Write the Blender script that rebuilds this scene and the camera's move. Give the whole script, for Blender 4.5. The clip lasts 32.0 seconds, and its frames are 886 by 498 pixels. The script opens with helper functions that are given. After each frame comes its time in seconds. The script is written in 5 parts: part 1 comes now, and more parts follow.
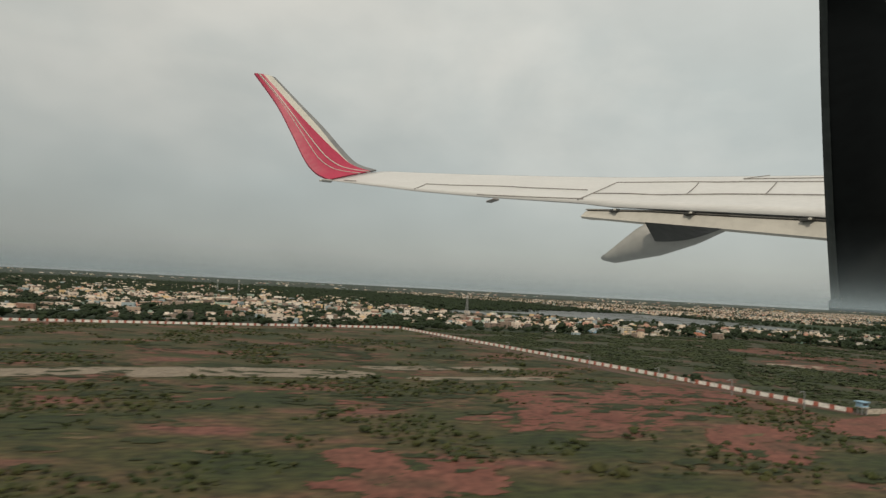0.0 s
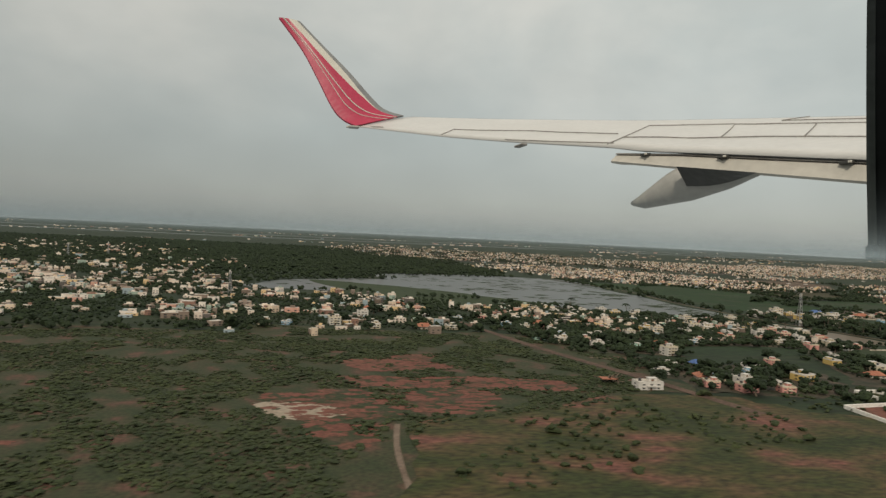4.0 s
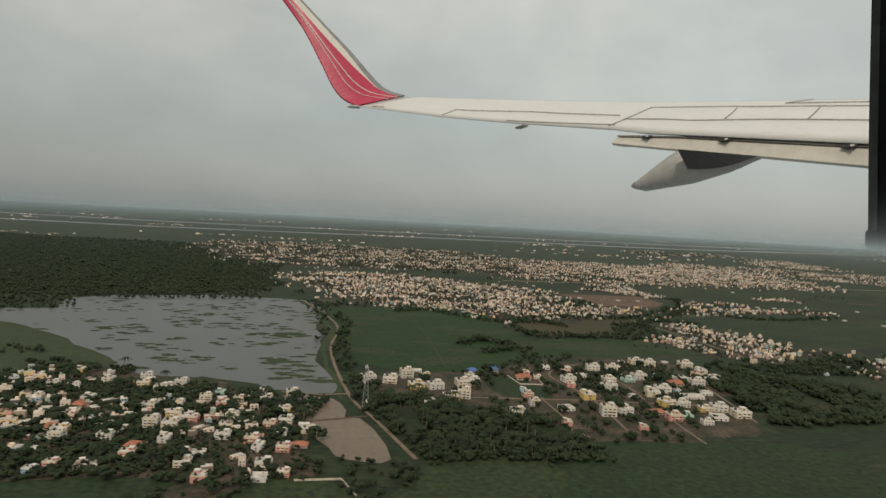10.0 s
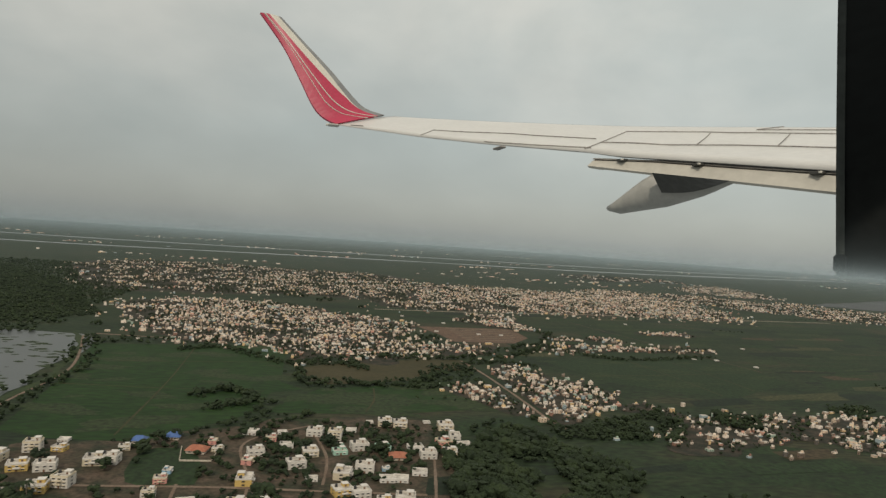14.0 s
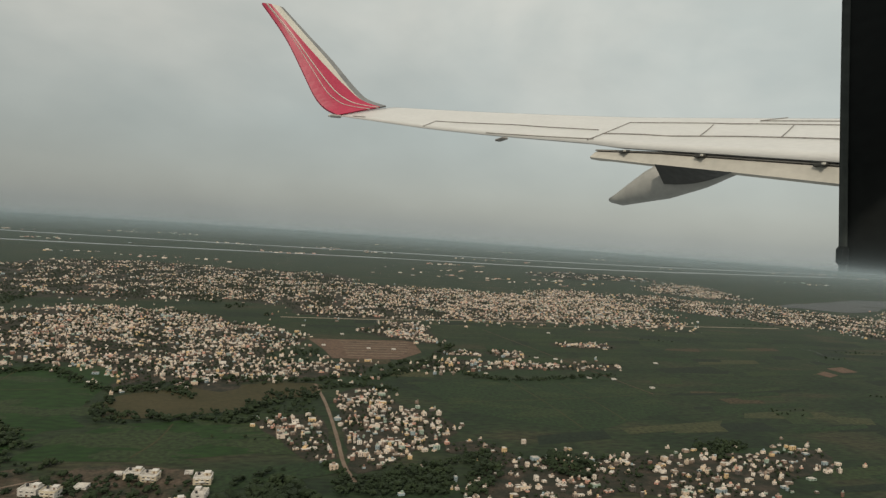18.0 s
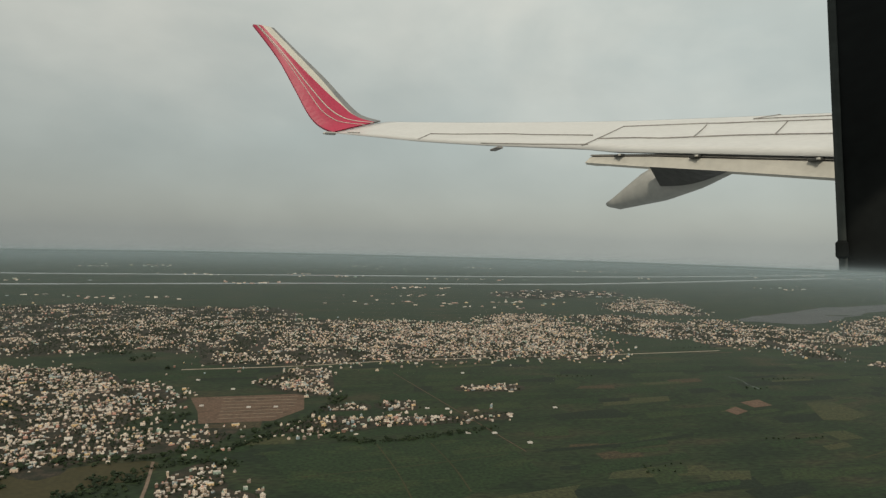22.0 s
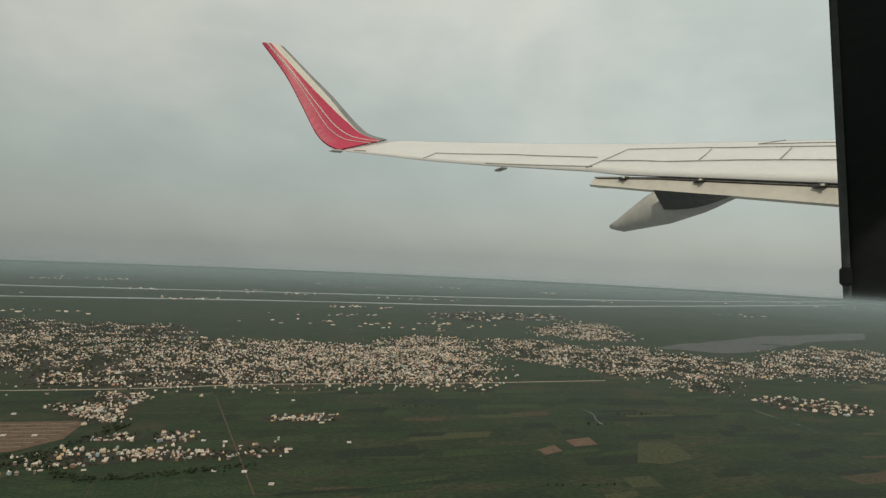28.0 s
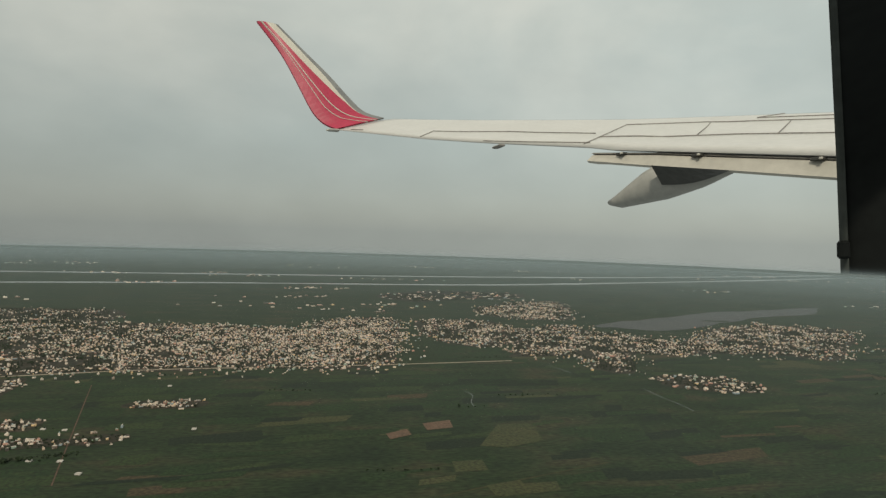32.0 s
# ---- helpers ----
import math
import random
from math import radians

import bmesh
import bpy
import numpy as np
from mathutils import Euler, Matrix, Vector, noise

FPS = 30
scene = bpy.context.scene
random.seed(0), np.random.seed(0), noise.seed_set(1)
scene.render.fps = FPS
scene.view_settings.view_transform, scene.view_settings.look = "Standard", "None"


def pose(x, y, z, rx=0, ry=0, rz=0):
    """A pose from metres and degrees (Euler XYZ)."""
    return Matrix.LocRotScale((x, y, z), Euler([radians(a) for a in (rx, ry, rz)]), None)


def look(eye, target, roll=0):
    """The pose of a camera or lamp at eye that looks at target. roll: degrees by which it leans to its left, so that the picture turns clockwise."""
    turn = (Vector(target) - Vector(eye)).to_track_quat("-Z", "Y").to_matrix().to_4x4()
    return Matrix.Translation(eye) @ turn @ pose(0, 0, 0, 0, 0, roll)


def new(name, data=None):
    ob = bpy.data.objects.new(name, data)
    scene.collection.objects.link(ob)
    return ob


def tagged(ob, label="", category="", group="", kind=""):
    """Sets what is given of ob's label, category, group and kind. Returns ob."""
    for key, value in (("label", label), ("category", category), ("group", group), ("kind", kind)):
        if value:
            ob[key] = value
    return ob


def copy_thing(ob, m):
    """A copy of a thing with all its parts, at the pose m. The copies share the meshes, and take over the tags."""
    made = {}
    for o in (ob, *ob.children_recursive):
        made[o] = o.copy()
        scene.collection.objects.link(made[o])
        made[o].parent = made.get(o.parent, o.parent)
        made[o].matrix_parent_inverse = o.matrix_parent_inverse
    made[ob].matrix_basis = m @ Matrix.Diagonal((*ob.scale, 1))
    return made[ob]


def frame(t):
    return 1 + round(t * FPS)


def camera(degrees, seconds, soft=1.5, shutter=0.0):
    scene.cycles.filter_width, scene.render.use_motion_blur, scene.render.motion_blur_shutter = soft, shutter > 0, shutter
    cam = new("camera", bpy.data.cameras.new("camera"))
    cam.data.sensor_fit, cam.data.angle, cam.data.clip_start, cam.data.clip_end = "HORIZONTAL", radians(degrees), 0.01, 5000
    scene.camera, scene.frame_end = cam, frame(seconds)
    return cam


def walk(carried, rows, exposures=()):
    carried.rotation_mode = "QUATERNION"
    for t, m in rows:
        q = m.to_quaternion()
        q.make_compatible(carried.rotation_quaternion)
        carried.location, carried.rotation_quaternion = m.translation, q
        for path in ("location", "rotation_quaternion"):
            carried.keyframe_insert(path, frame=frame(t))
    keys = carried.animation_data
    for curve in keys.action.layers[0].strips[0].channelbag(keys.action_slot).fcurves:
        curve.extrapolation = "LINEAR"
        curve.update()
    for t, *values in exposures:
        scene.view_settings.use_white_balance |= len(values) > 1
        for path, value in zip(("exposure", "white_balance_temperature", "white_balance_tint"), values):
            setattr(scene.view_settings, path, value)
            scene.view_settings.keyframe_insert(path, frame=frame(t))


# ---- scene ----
# The view from an airliner's window after take-off. The wing goes along with the camera, so in this
# still world it hangs far off and large; the land under the path is laid out at 1 to 40.
cam = camera(68.3, 32.0, soft=1.35, shutter=0.4)
ROWS = [
    (0, -0.014, -0.017, 1.062, 3.32, -3.04, -11.44),
    (0.5, 1.075, 0.219, 1.261, 3.45, -3.80, -11.57),
    (1, 2.210, 0.435, 1.429, 0.76, -4.82, -10.22),
    (1.5, 3.393, 0.643, 1.588, -2.71, -3.90, -8.38),
    (2, 4.575, 0.882, 1.751, -4.02, -2.33, -8.09),
    (2.5, 5.693, 1.111, 1.910, 0.23, -3.10, -9.49),
    (3, 6.816, 1.326, 2.026, 0.95, -3.18, -9.94),
    (3.5, 7.937, 1.499, 2.119, -0.21, -3.14, -9.30),
    (5.5, 11.960, 2.022, 3.309, -2.80, -2.45, -8.54),
    (6, 13.149, 2.195, 3.522, -0.68, -2.52, -8.65),
    (6.5, 14.326, 2.429, 3.744, -0.70, -3.07, -8.61),
    (7, 15.510, 2.675, 3.911, -1.49, -2.39, -8.47),
    (7.5, 16.678, 2.940, 4.014, 1.00, -3.27, -9.56),
    (8, 17.824, 3.227, 4.090, 1.50, -3.87, -9.79),
    (8.5, 18.976, 3.545, 4.198, 0.12, -3.25, -9.48),
    (9, 20.078, 3.864, 4.324, -0.73, -3.01, -9.22),
    (9.5, 21.129, 4.191, 4.463, -0.19, -3.58, -9.62),
    (10, 22.149, 4.518, 4.609, -3.20, -3.26, -8.66),
    (10.5, 23.176, 4.836, 4.751, -4.21, -2.73, -8.22),
    (11, 24.192, 5.119, 4.850, -2.46, -3.37, -9.73),
    (11.5, 25.201, 5.420, 4.909, -2.92, -3.56, -9.91),
    (12, 26.190, 5.762, 4.946, -0.93, -5.97, -10.87),
    (12.5, 27.194, 6.094, 4.964, -2.78, -4.01, -10.36),
    (13, 28.151, 6.433, 4.998, -2.28, -3.64, -10.13),
    (13.5, 29.073, 6.780, 5.060, -0.86, -3.94, -10.67),
    (15.5, 31.808, 8.161, 5.942, -4.04, -4.92, -9.62),
    (16, 32.625, 8.273, 6.004, -0.79, -5.75, -10.58),
    (16.5, 33.457, 8.342, 6.051, -0.71, -5.38, -10.41),
    (17, 34.283, 8.383, 6.112, 0.03, -5.68, -10.89),
    (17.5, 35.085, 8.425, 6.229, -1.65, -5.05, -10.72),
    (18, 35.847, 8.482, 6.414, -2.14, -4.11, -10.28),
    (18.5, 36.574, 8.568, 6.670, -1.62, -4.04, -10.20),
    (19, 37.283, 8.638, 6.956, -2.29, -3.26, -9.91),
    (19.5, 37.979, 8.692, 7.252, -0.96, -3.44, -10.55),
    (20, 38.659, 8.741, 7.551, -0.46, -2.71, -10.10),
    (20.5, 39.366, 8.781, 7.822, -0.20, -2.37, -9.94),
    (21, 40.133, 8.810, 8.048, -0.66, -2.14, -9.99),
    (21.5, 40.937, 8.837, 8.227, -1.01, -1.77, -10.05),
    (22, 41.773, 8.877, 8.373, -1.13, -1.51, -10.27),
    (22.5, 42.622, 8.932, 8.490, -0.52, -1.08, -10.39),
    (23, 43.474, 9.011, 8.586, -0.09, -0.36, -10.35),
    (23.5, 44.331, 9.155, 8.697, 0.52, -0.56, -10.61),
    (24, 45.195, 9.294, 8.779, -0.40, -0.42, -10.48),
    (24.5, 46.061, 9.413, 8.822, -1.93, -0.69, -9.66),
    (25, 46.929, 9.519, 8.833, -1.01, -2.05, -9.94),
    (25.5, 47.791, 9.613, 8.821, 0.19, -1.61, -9.73),
    (27.5, 51.067, 9.808, 8.628, 0.53, -2.71, -9.72),
    (28, 51.954, 9.717, 8.681, 0.53, -2.61, -9.83),
    (28.5, 52.851, 9.617, 8.755, -0.08, -2.28, -9.75),
    (29, 53.746, 9.524, 8.843, -0.37, -1.95, -9.70),
    (29.5, 54.655, 9.448, 8.927, -0.48, -1.52, -9.68),
    (30, 55.572, 9.387, 8.996, -1.07, -0.08, -10.00),
    (30.5, 56.415, 9.324, 9.050, -0.72, -1.13, -9.76),
    (31, 57.249, 9.251, 9.083, -0.84, -1.41, -9.74),
    (31.5, 58.096, 9.177, 9.106, -1.07, -1.66, -9.79),
    (32, 58.949, 9.106, 9.124, -1.36, -1.85, -9.83),
]
walk(cam, [(t, pose(x, y, z, 90 + pitch, roll, yaw)) for t, x, y, z, pitch, roll, yaw in ROWS],
     [(0, 0.0, 6950, 10), (16, 0.0, 6950, 9), (24, 0.0, 6900, 6), (32, 0.0, 6950, 5)])

# ---- world and sun ----
SUN_ELEV, SUN_AZ = 42.0, 205.0      # degrees; azimuth clockwise from +y
world = bpy.data.worlds.new("world")
scene.world = world
world.use_nodes = True
wn, wl = world.node_tree.nodes, world.node_tree.links
wn.clear()


def wnode(kind, **values):
    nd = wn.new(kind)
    for key, value in values.items():
        nd.inputs[key].default_value = value
    return nd


coord = wn.new("ShaderNodeTexCoord")
split = wn.new("ShaderNodeSeparateXYZ")
wl.new(coord.outputs["Generated"], split.inputs[0])
ramp = wn.new("ShaderNodeValToRGB")
wl.new(split.outputs["Z"], ramp.inputs[0])
el = ramp.color_ramp.elements
el[0].position, el[0].color = 0.0, (0.27, 0.297, 0.302, 1)
el[1].position, el[1].color = 1.0, (0.62, 0.64, 0.63, 1)
for pos, col in ((0.05, (0.325, 0.352, 0.352)), (0.14, (0.37, 0.412, 0.408)), (0.30, (0.44, 0.484, 0.474)), (0.5, (0.58, 0.60, 0.58))):
    e = el.new(pos)
    e.color = (*col, 1)
stretch = wn.new("ShaderNodeMapping")
stretch.inputs["Scale"].default_value = (1.0, 1.0, 1.7)
wl.new(coord.outputs["Generated"], stretch.inputs[0])
cloud = wnode("ShaderNodeTexNoise", Scale=2.2, Detail=6.0, Roughness=0.5, Distortion=0.2)
wl.new(stretch.outputs[0], cloud.inputs["Vector"])
mask = wn.new("ShaderNodeValToRGB")
mask.color_ramp.elements[0].position, mask.color_ramp.elements[1].position = 0.40, 0.74
wl.new(cloud.outputs[0], mask.inputs[0])
fade = wn.new("ShaderNodeMapRange")
fade.inputs["From Min"].default_value, fade.inputs["From Max"].default_value = 0.06, 0.30
wl.new(split.outputs["Z"], fade.inputs["Value"])
amount = wn.new("ShaderNodeMath")
amount.operation = "MULTIPLY"
wl.new(mask.outputs[0], amount.inputs[0])
wl.new(fade.outputs[0], amount.inputs[1])
veil = wn.new("ShaderNodeMix")
veil.data_type = "RGBA"
wl.new(amount.outputs[0], veil.inputs["Factor"])
wl.new(ramp.outputs[0], veil.inputs["A"])
veil.inputs["B"].default_value = (0.68, 0.68, 0.64, 1)
sky = wn.new("ShaderNodeTexSky")
sky.sky_type, sky.sun_disc = "NISHITA", False
sky.sun_elevation, sky.sun_rotation = radians(SUN_ELEV), radians(SUN_AZ)
thin = wn.new("ShaderNodeMix")
thin.data_type = "RGBA"
thin.blend_type = "ADD"
thin.inputs["Factor"].default_value = 0.012
wl.new(veil.outputs["Result"], thin.inputs["A"])
wl.new(sky.outputs[0], thin.inputs["B"])
side = wn.new("ShaderNodeMapRange")
side.inputs["From Min"].default_value, side.inputs["From Max"].default_value = -0.55, 0.55
side.inputs["To Min"].default_value, side.inputs["To Max"].default_value = 0.80, 1.06
wl.new(split.outputs["X"], side.inputs["Value"])
puffs = wnode("ShaderNodeTexNoise", Scale=7.0, Detail=5.0, Roughness=0.5)
wl.new(stretch.outputs[0], puffs.inputs["Vector"])
soft_puffs = wn.new("ShaderNodeMapRange")
soft_puffs.inputs["From Min"].default_value, soft_puffs.inputs["From Max"].default_value = 0.35, 0.7
soft_puffs.inputs["To Min"].default_value, soft_puffs.inputs["To Max"].default_value = 0.97, 1.045
wl.new(puffs.outputs[0], soft_puffs.inputs["Value"])
both_ways = wn.new("ShaderNodeMath")
both_ways.operation = "MULTIPLY"
wl.new(side.outputs[0], both_ways.inputs[0])
wl.new(soft_puffs.outputs[0], both_ways.inputs[1])
back = wnode("ShaderNodeBackground")
wl.new(both_ways.outputs[0], back.inputs["Strength"])
wl.new(thin.outputs["Result"], back.inputs["Color"])
wout = wn.new("ShaderNodeOutputWorld")
wl.new(back.outputs[0], wout.inputs[0])

sun = new("sun", bpy.data.lights.new("sun", "SUN"))
sun.data.energy, sun.data.angle, sun.data.color = 1.7, radians(4), (1.0, 0.93, 0.82)
az, ev = radians(SUN_AZ), radians(SUN_ELEV)
sun.matrix_world = look((0, 0, 60), (-math.sin(az) * math.cos(ev), -math.cos(az) * math.cos(ev), 60 - math.sin(ev)))


# ---- materials ----
def material(name, colours, scale=1.0, rough=0.85, metal=0.0, bump=0.0, fine=8.0, contrast=0.25, random_by="", spec=0.3, stretch=None):
    """Colours mixed by a coarse noise, varied again by a fine one, or picked by object or island."""
    m = bpy.data.materials.new(name)
    m.use_nodes = True
    ns, ls = m.node_tree.nodes, m.node_tree.links
    bsdf = ns["Principled BSDF"]
    bsdf.inputs["Roughness"].default_value, bsdf.inputs["Metallic"].default_value = rough, metal
    bsdf.inputs["Specular IOR Level"].default_value = spec
    geo = ns.new("ShaderNodeNewGeometry")
    coarse = ns.new("ShaderNodeTexNoise")
    coarse.inputs["Scale"].default_value, coarse.inputs["Detail"].default_value = scale, 6.0
    place = geo.outputs["Position"]
    if stretch:
        mp = ns.new("ShaderNodeMapping")
        mp.inputs["Scale"].default_value = stretch
        ls.new(place, mp.inputs["Vector"])
        place = mp.outputs[0]
    ls.new(place, coarse.inputs["Vector"])
    cr = ns.new("ShaderNodeValToRGB")
    n = len(colours)
    if random_by:
        cr.color_ramp.interpolation = "CONSTANT"
        src = geo.outputs["Random Per Island"] if random_by == "island" else ns.new("ShaderNodeObjectInfo").outputs["Random"]
        ls.new(src, cr.inputs[0])
        spots = [i / n for i in range(n)]
    else:
        ls.new(coarse.outputs[0], cr.inputs[0])
        spots = [0.34 + 0.32 * i / max(1, n - 1) for i in range(n)]
    while len(cr.color_ramp.elements) < n:
        cr.color_ramp.elements.new(0.5)
    for e, p, c in zip(cr.color_ramp.elements, spots, colours):
        e.position, e.color = p, (*c, 1)
    grain = ns.new("ShaderNodeTexNoise")
    grain.inputs["Scale"].default_value, grain.inputs["Detail"].default_value = scale * fine, 4.0
    ls.new(place, grain.inputs["Vector"])
    lo = ns.new("ShaderNodeMapRange")
    lo.inputs["From Min"].default_value, lo.inputs["From Max"].default_value = 0.3, 0.7
    lo.inputs["To Min"].default_value, lo.inputs["To Max"].default_value = 1 - contrast, 1 + contrast
    ls.new(grain.outputs[0], lo.inputs["Value"])
    mul = ns.new("ShaderNodeVectorMath")
    mul.operation = "SCALE"
    ls.new(cr.outputs[0], mul.inputs[0])
    ls.new(lo.outputs[0], mul.inputs["Scale"])
    ls.new(mul.outputs[0], bsdf.inputs["Base Color"])
    if bump:
        bp = ns.new("ShaderNodeBump")
        bp.inputs["Strength"].default_value, bp.inputs["Distance"].default_value = bump, 0.3 / (scale * fine)
        ls.new(grain.outputs[0], bp.inputs["Height"])
        ls.new(bp.outputs[0], bsdf.inputs["Normal"])
    return m


M_LAND = material("land", [(0.0095, 0.0190, 0.0070), (0.0135, 0.0255, 0.0088), (0.019, 0.0295, 0.0112), (0.032, 0.0325, 0.0150)], 0.35, fine=14, contrast=0.55, stretch=(0.6, 1.4, 1.0))
M_GRASS = material("airfield_grass", [(0.022, 0.031, 0.008), (0.033, 0.039, 0.011), (0.049, 0.045, 0.015), (0.082, 0.054, 0.026), (0.140, 0.058, 0.042)], 1.1, fine=11, contrast=0.55, bump=0.4, stretch=(0.7, 1.3, 1.0))
M_WEEDS = material("rank_weeds", [(0.018, 0.026, 0.007), (0.026, 0.033, 0.009), (0.036, 0.040, 0.013)], 3.0, fine=7, contrast=0.55)
M_TUFT = material("grass_tufts", [(0.0242, 0.0336, 0.0088), (0.0374, 0.0441, 0.012), (0.055, 0.0525, 0.016)], 2.0, fine=8, contrast=0.4)
M_DRY = material("dry_grass", [(0.075, 0.060, 0.028), (0.115, 0.085, 0.042), (0.10, 0.060, 0.036)], 3.0, fine=6, contrast=0.4)
M_DIRT = material("dark_earth_road", [(0.075, 0.046, 0.032), (0.115, 0.070, 0.050)], 3.0, fine=6, contrast=0.35)
M_BACKWALL = material("unpainted_wall", [(0.10, 0.08, 0.065), (0.15, 0.12, 0.10)], 6, fine=6, contrast=0.3)
M_SCRUB = material("scrub_soil", [(0.026, 0.036, 0.014), (0.036, 0.042, 0.018), (0.048, 0.044, 0.022), (0.10, 0.052, 0.036)], 2.2, fine=9, contrast=0.4)
M_RED = material("red_soil", [(0.130, 0.047, 0.033), (0.165, 0.063, 0.044), (0.100, 0.050, 0.031)], 1.6, fine=9, contrast=0.35)
M_PALE = material("pale_sand", [(0.272, 0.216, 0.16), (0.336, 0.28, 0.216)], 3, fine=6, contrast=0.2)
M_TRACK = material("dirt_track", [(0.14, 0.098, 0.07), (0.189, 0.14, 0.105)], 2.5, fine=6, contrast=0.25)
M_STRIP = material("pale_concrete", [(0.182, 0.147, 0.105), (0.238, 0.196, 0.147)], 4, fine=6, contrast=0.3)
M_PADDY = material("paddy_green", [(0.0088, 0.0285, 0.0038), (0.0125, 0.0350, 0.0050)], 0.45, fine=9, contrast=0.4, stretch=(0.6, 1.5, 1.0))
M_FALLOW = material("fallow_field", [(0.036, 0.033, 0.0125), (0.050, 0.042, 0.0175)], 0.5, fine=12, contrast=0.2)
M_FIELD = [material("field_green", c, 0.8, fine=9, contrast=0.5) for c in (
    [(0.0125, 0.0262, 0.0086), (0.0165, 0.0325, 0.0104)], [(0.0200, 0.0340, 0.0110), (0.0250, 0.0380, 0.0128)],
    [(0.03784, 0.04475, 0.01852), (0.0454, 0.04694, 0.01946)], [(0.008256, 0.01608, 0.007581), (0.01073, 0.01875, 0.008343)], [(0.05366, 0.03795, 0.02085), (0.04128, 0.03572, 0.01705)])]
M_YARD = material("trodden_earth", [(0.020, 0.026, 0.013), (0.050, 0.040, 0.025), (0.085, 0.060, 0.042)], 1.8, fine=6, contrast=0.45)
M_TOWNEARTH = material("town_earth", [(0.012, 0.016, 0.008), (0.026, 0.024, 0.015), (0.050, 0.037, 0.026)], 2.5, fine=6, contrast=0.45)
M_SITE = material("cleared_earth", [(0.075, 0.048, 0.032), (0.12, 0.075, 0.050), (0.09, 0.06, 0.04)], 1.5, fine=6, contrast=0.35)
M_WATER = material("lake_water", [(0.0588, 0.06762, 0.06622), (0.07056, 0.07644, 0.07525)], 0.4, rough=0.38, fine=25, contrast=0.1, bump=0.05, spec=0.5)
M_FARLAKE = material("far_lake_water", [(0.068, 0.072, 0.072), (0.08, 0.084, 0.084)], 0.3, rough=0.85, fine=10, contrast=0.1)
M_POND = material("muddy_water", [(0.125, 0.092, 0.060), (0.150, 0.112, 0.076)], 0.6, rough=0.35, fine=10, contrast=0.15, spec=0.25)
M_RIVER = material("river_water", [(0.13, 0.142, 0.142), (0.18, 0.188, 0.184)], 0.2, rough=0.25, fine=10, contrast=0.15, spec=0.5)
M_WEED = material("water_weed", [(0.022, 0.036, 0.013), (0.036, 0.052, 0.019)], 3, fine=5, contrast=0.3)
M_LEAF = material("leaves", [(0.01242, 0.02111, 0.009042), (0.01794, 0.02956, 0.01163), (0.02484, 0.03801, 0.01421)], 1.7, fine=16, contrast=0.45)
M_BUSH = material("scrub_leaves", [(0.024, 0.034, 0.0125), (0.032, 0.043, 0.0155), (0.044, 0.054, 0.020)], 1.5, fine=14, contrast=0.4)
M_BARK = material("bark", [(0.10, 0.075, 0.055), (0.15, 0.12, 0.09)], 8)
PAINTS = [(0.825, 0.696, 0.585), (0.76, 0.596, 0.442), (0.825, 0.735, 0.65), (0.739, 0.518, 0.284), (0.718, 0.596, 0.498), (0.653, 0.358, 0.274), (0.189, 0.141, 0.109), (0.132, 0.113, 0.099), (0.283, 0.16, 0.119),
          (0.804, 0.667, 0.546), (0.325, 0.392, 0.411), (0.674, 0.526, 0.395), (0.825, 0.725, 0.631), (0.341, 0.422, 0.345), (0.325, 0.248, 0.198), (0.76, 0.636, 0.527), (0.394, 0.293, 0.223), (0.26, 0.196, 0.154), (0.653, 0.498, 0.375)]
M_TOWN = material("town_paint", PAINTS, 5, fine=6, contrast=0.12, random_by="island")
M_WALLS = [material("house_paint", [tuple(v * 0.9 for v in c), c], 6, fine=8, contrast=0.12) for c in (
    (0.5984, 0.559, 0.504), (0.5808, 0.4988, 0.3696), (0.5808, 0.4042, 0.1428), (0.616, 0.2924, 0.252), (0.2816, 0.4472, 0.5712), (0.352, 0.5332, 0.4368), (0.4928, 0.43, 0.3612), (0.6336, 0.5934, 0.546))]
M_ROOF = material("weathered_roof", [(0.30, 0.27, 0.235), (0.48, 0.435, 0.38), (0.62, 0.57, 0.51)], 7, fine=5, contrast=0.2)
M_TILE = material("red_roof_tile", [(0.30, 0.11, 0.07), (0.38, 0.16, 0.10)], 9, fine=6, contrast=0.25)
M_BLUE = material("blue_tarpaulin", [(0.06, 0.11, 0.27), (0.08, 0.15, 0.33)], 9, rough=0.5)
M_DARK = material("window_dark", [(0.035, 0.036, 0.038), (0.05, 0.05, 0.05)], 12, rough=0.35)
M_DOOR = material("door_wood", [(0.14, 0.08, 0.05), (0.19, 0.11, 0.07)], 12)
M_TANK = material("black_plastic", [(0.03, 0.03, 0.03), (0.05, 0.05, 0.05)], 12, rough=0.5)
M_WHITEWALL = material("fence_white", [(0.70, 0.66, 0.60), (0.78, 0.74, 0.68)], 6, fine=6, contrast=0.2)
M_CREAMWALL = material("fence_cream", [(0.40, 0.35, 0.28), (0.50, 0.44, 0.36)], 4, fine=6, contrast=0.3)
M_REDWALL = material("fence_red", [(0.36, 0.115, 0.08), (0.42, 0.15, 0.11)], 6, fine=6, contrast=0.25)
M_STEEL = material("galvanised_steel", [(0.30, 0.30, 0.30), (0.38, 0.38, 0.38)], 8, rough=0.5, metal=0.6)
M_SKIN = material("wing_paint", [(0.572, 0.5632, 0.539), (0.605, 0.5962, 0.572)], 0.004, rough=0.45, fine=9, contrast=0.05, spec=0.4)
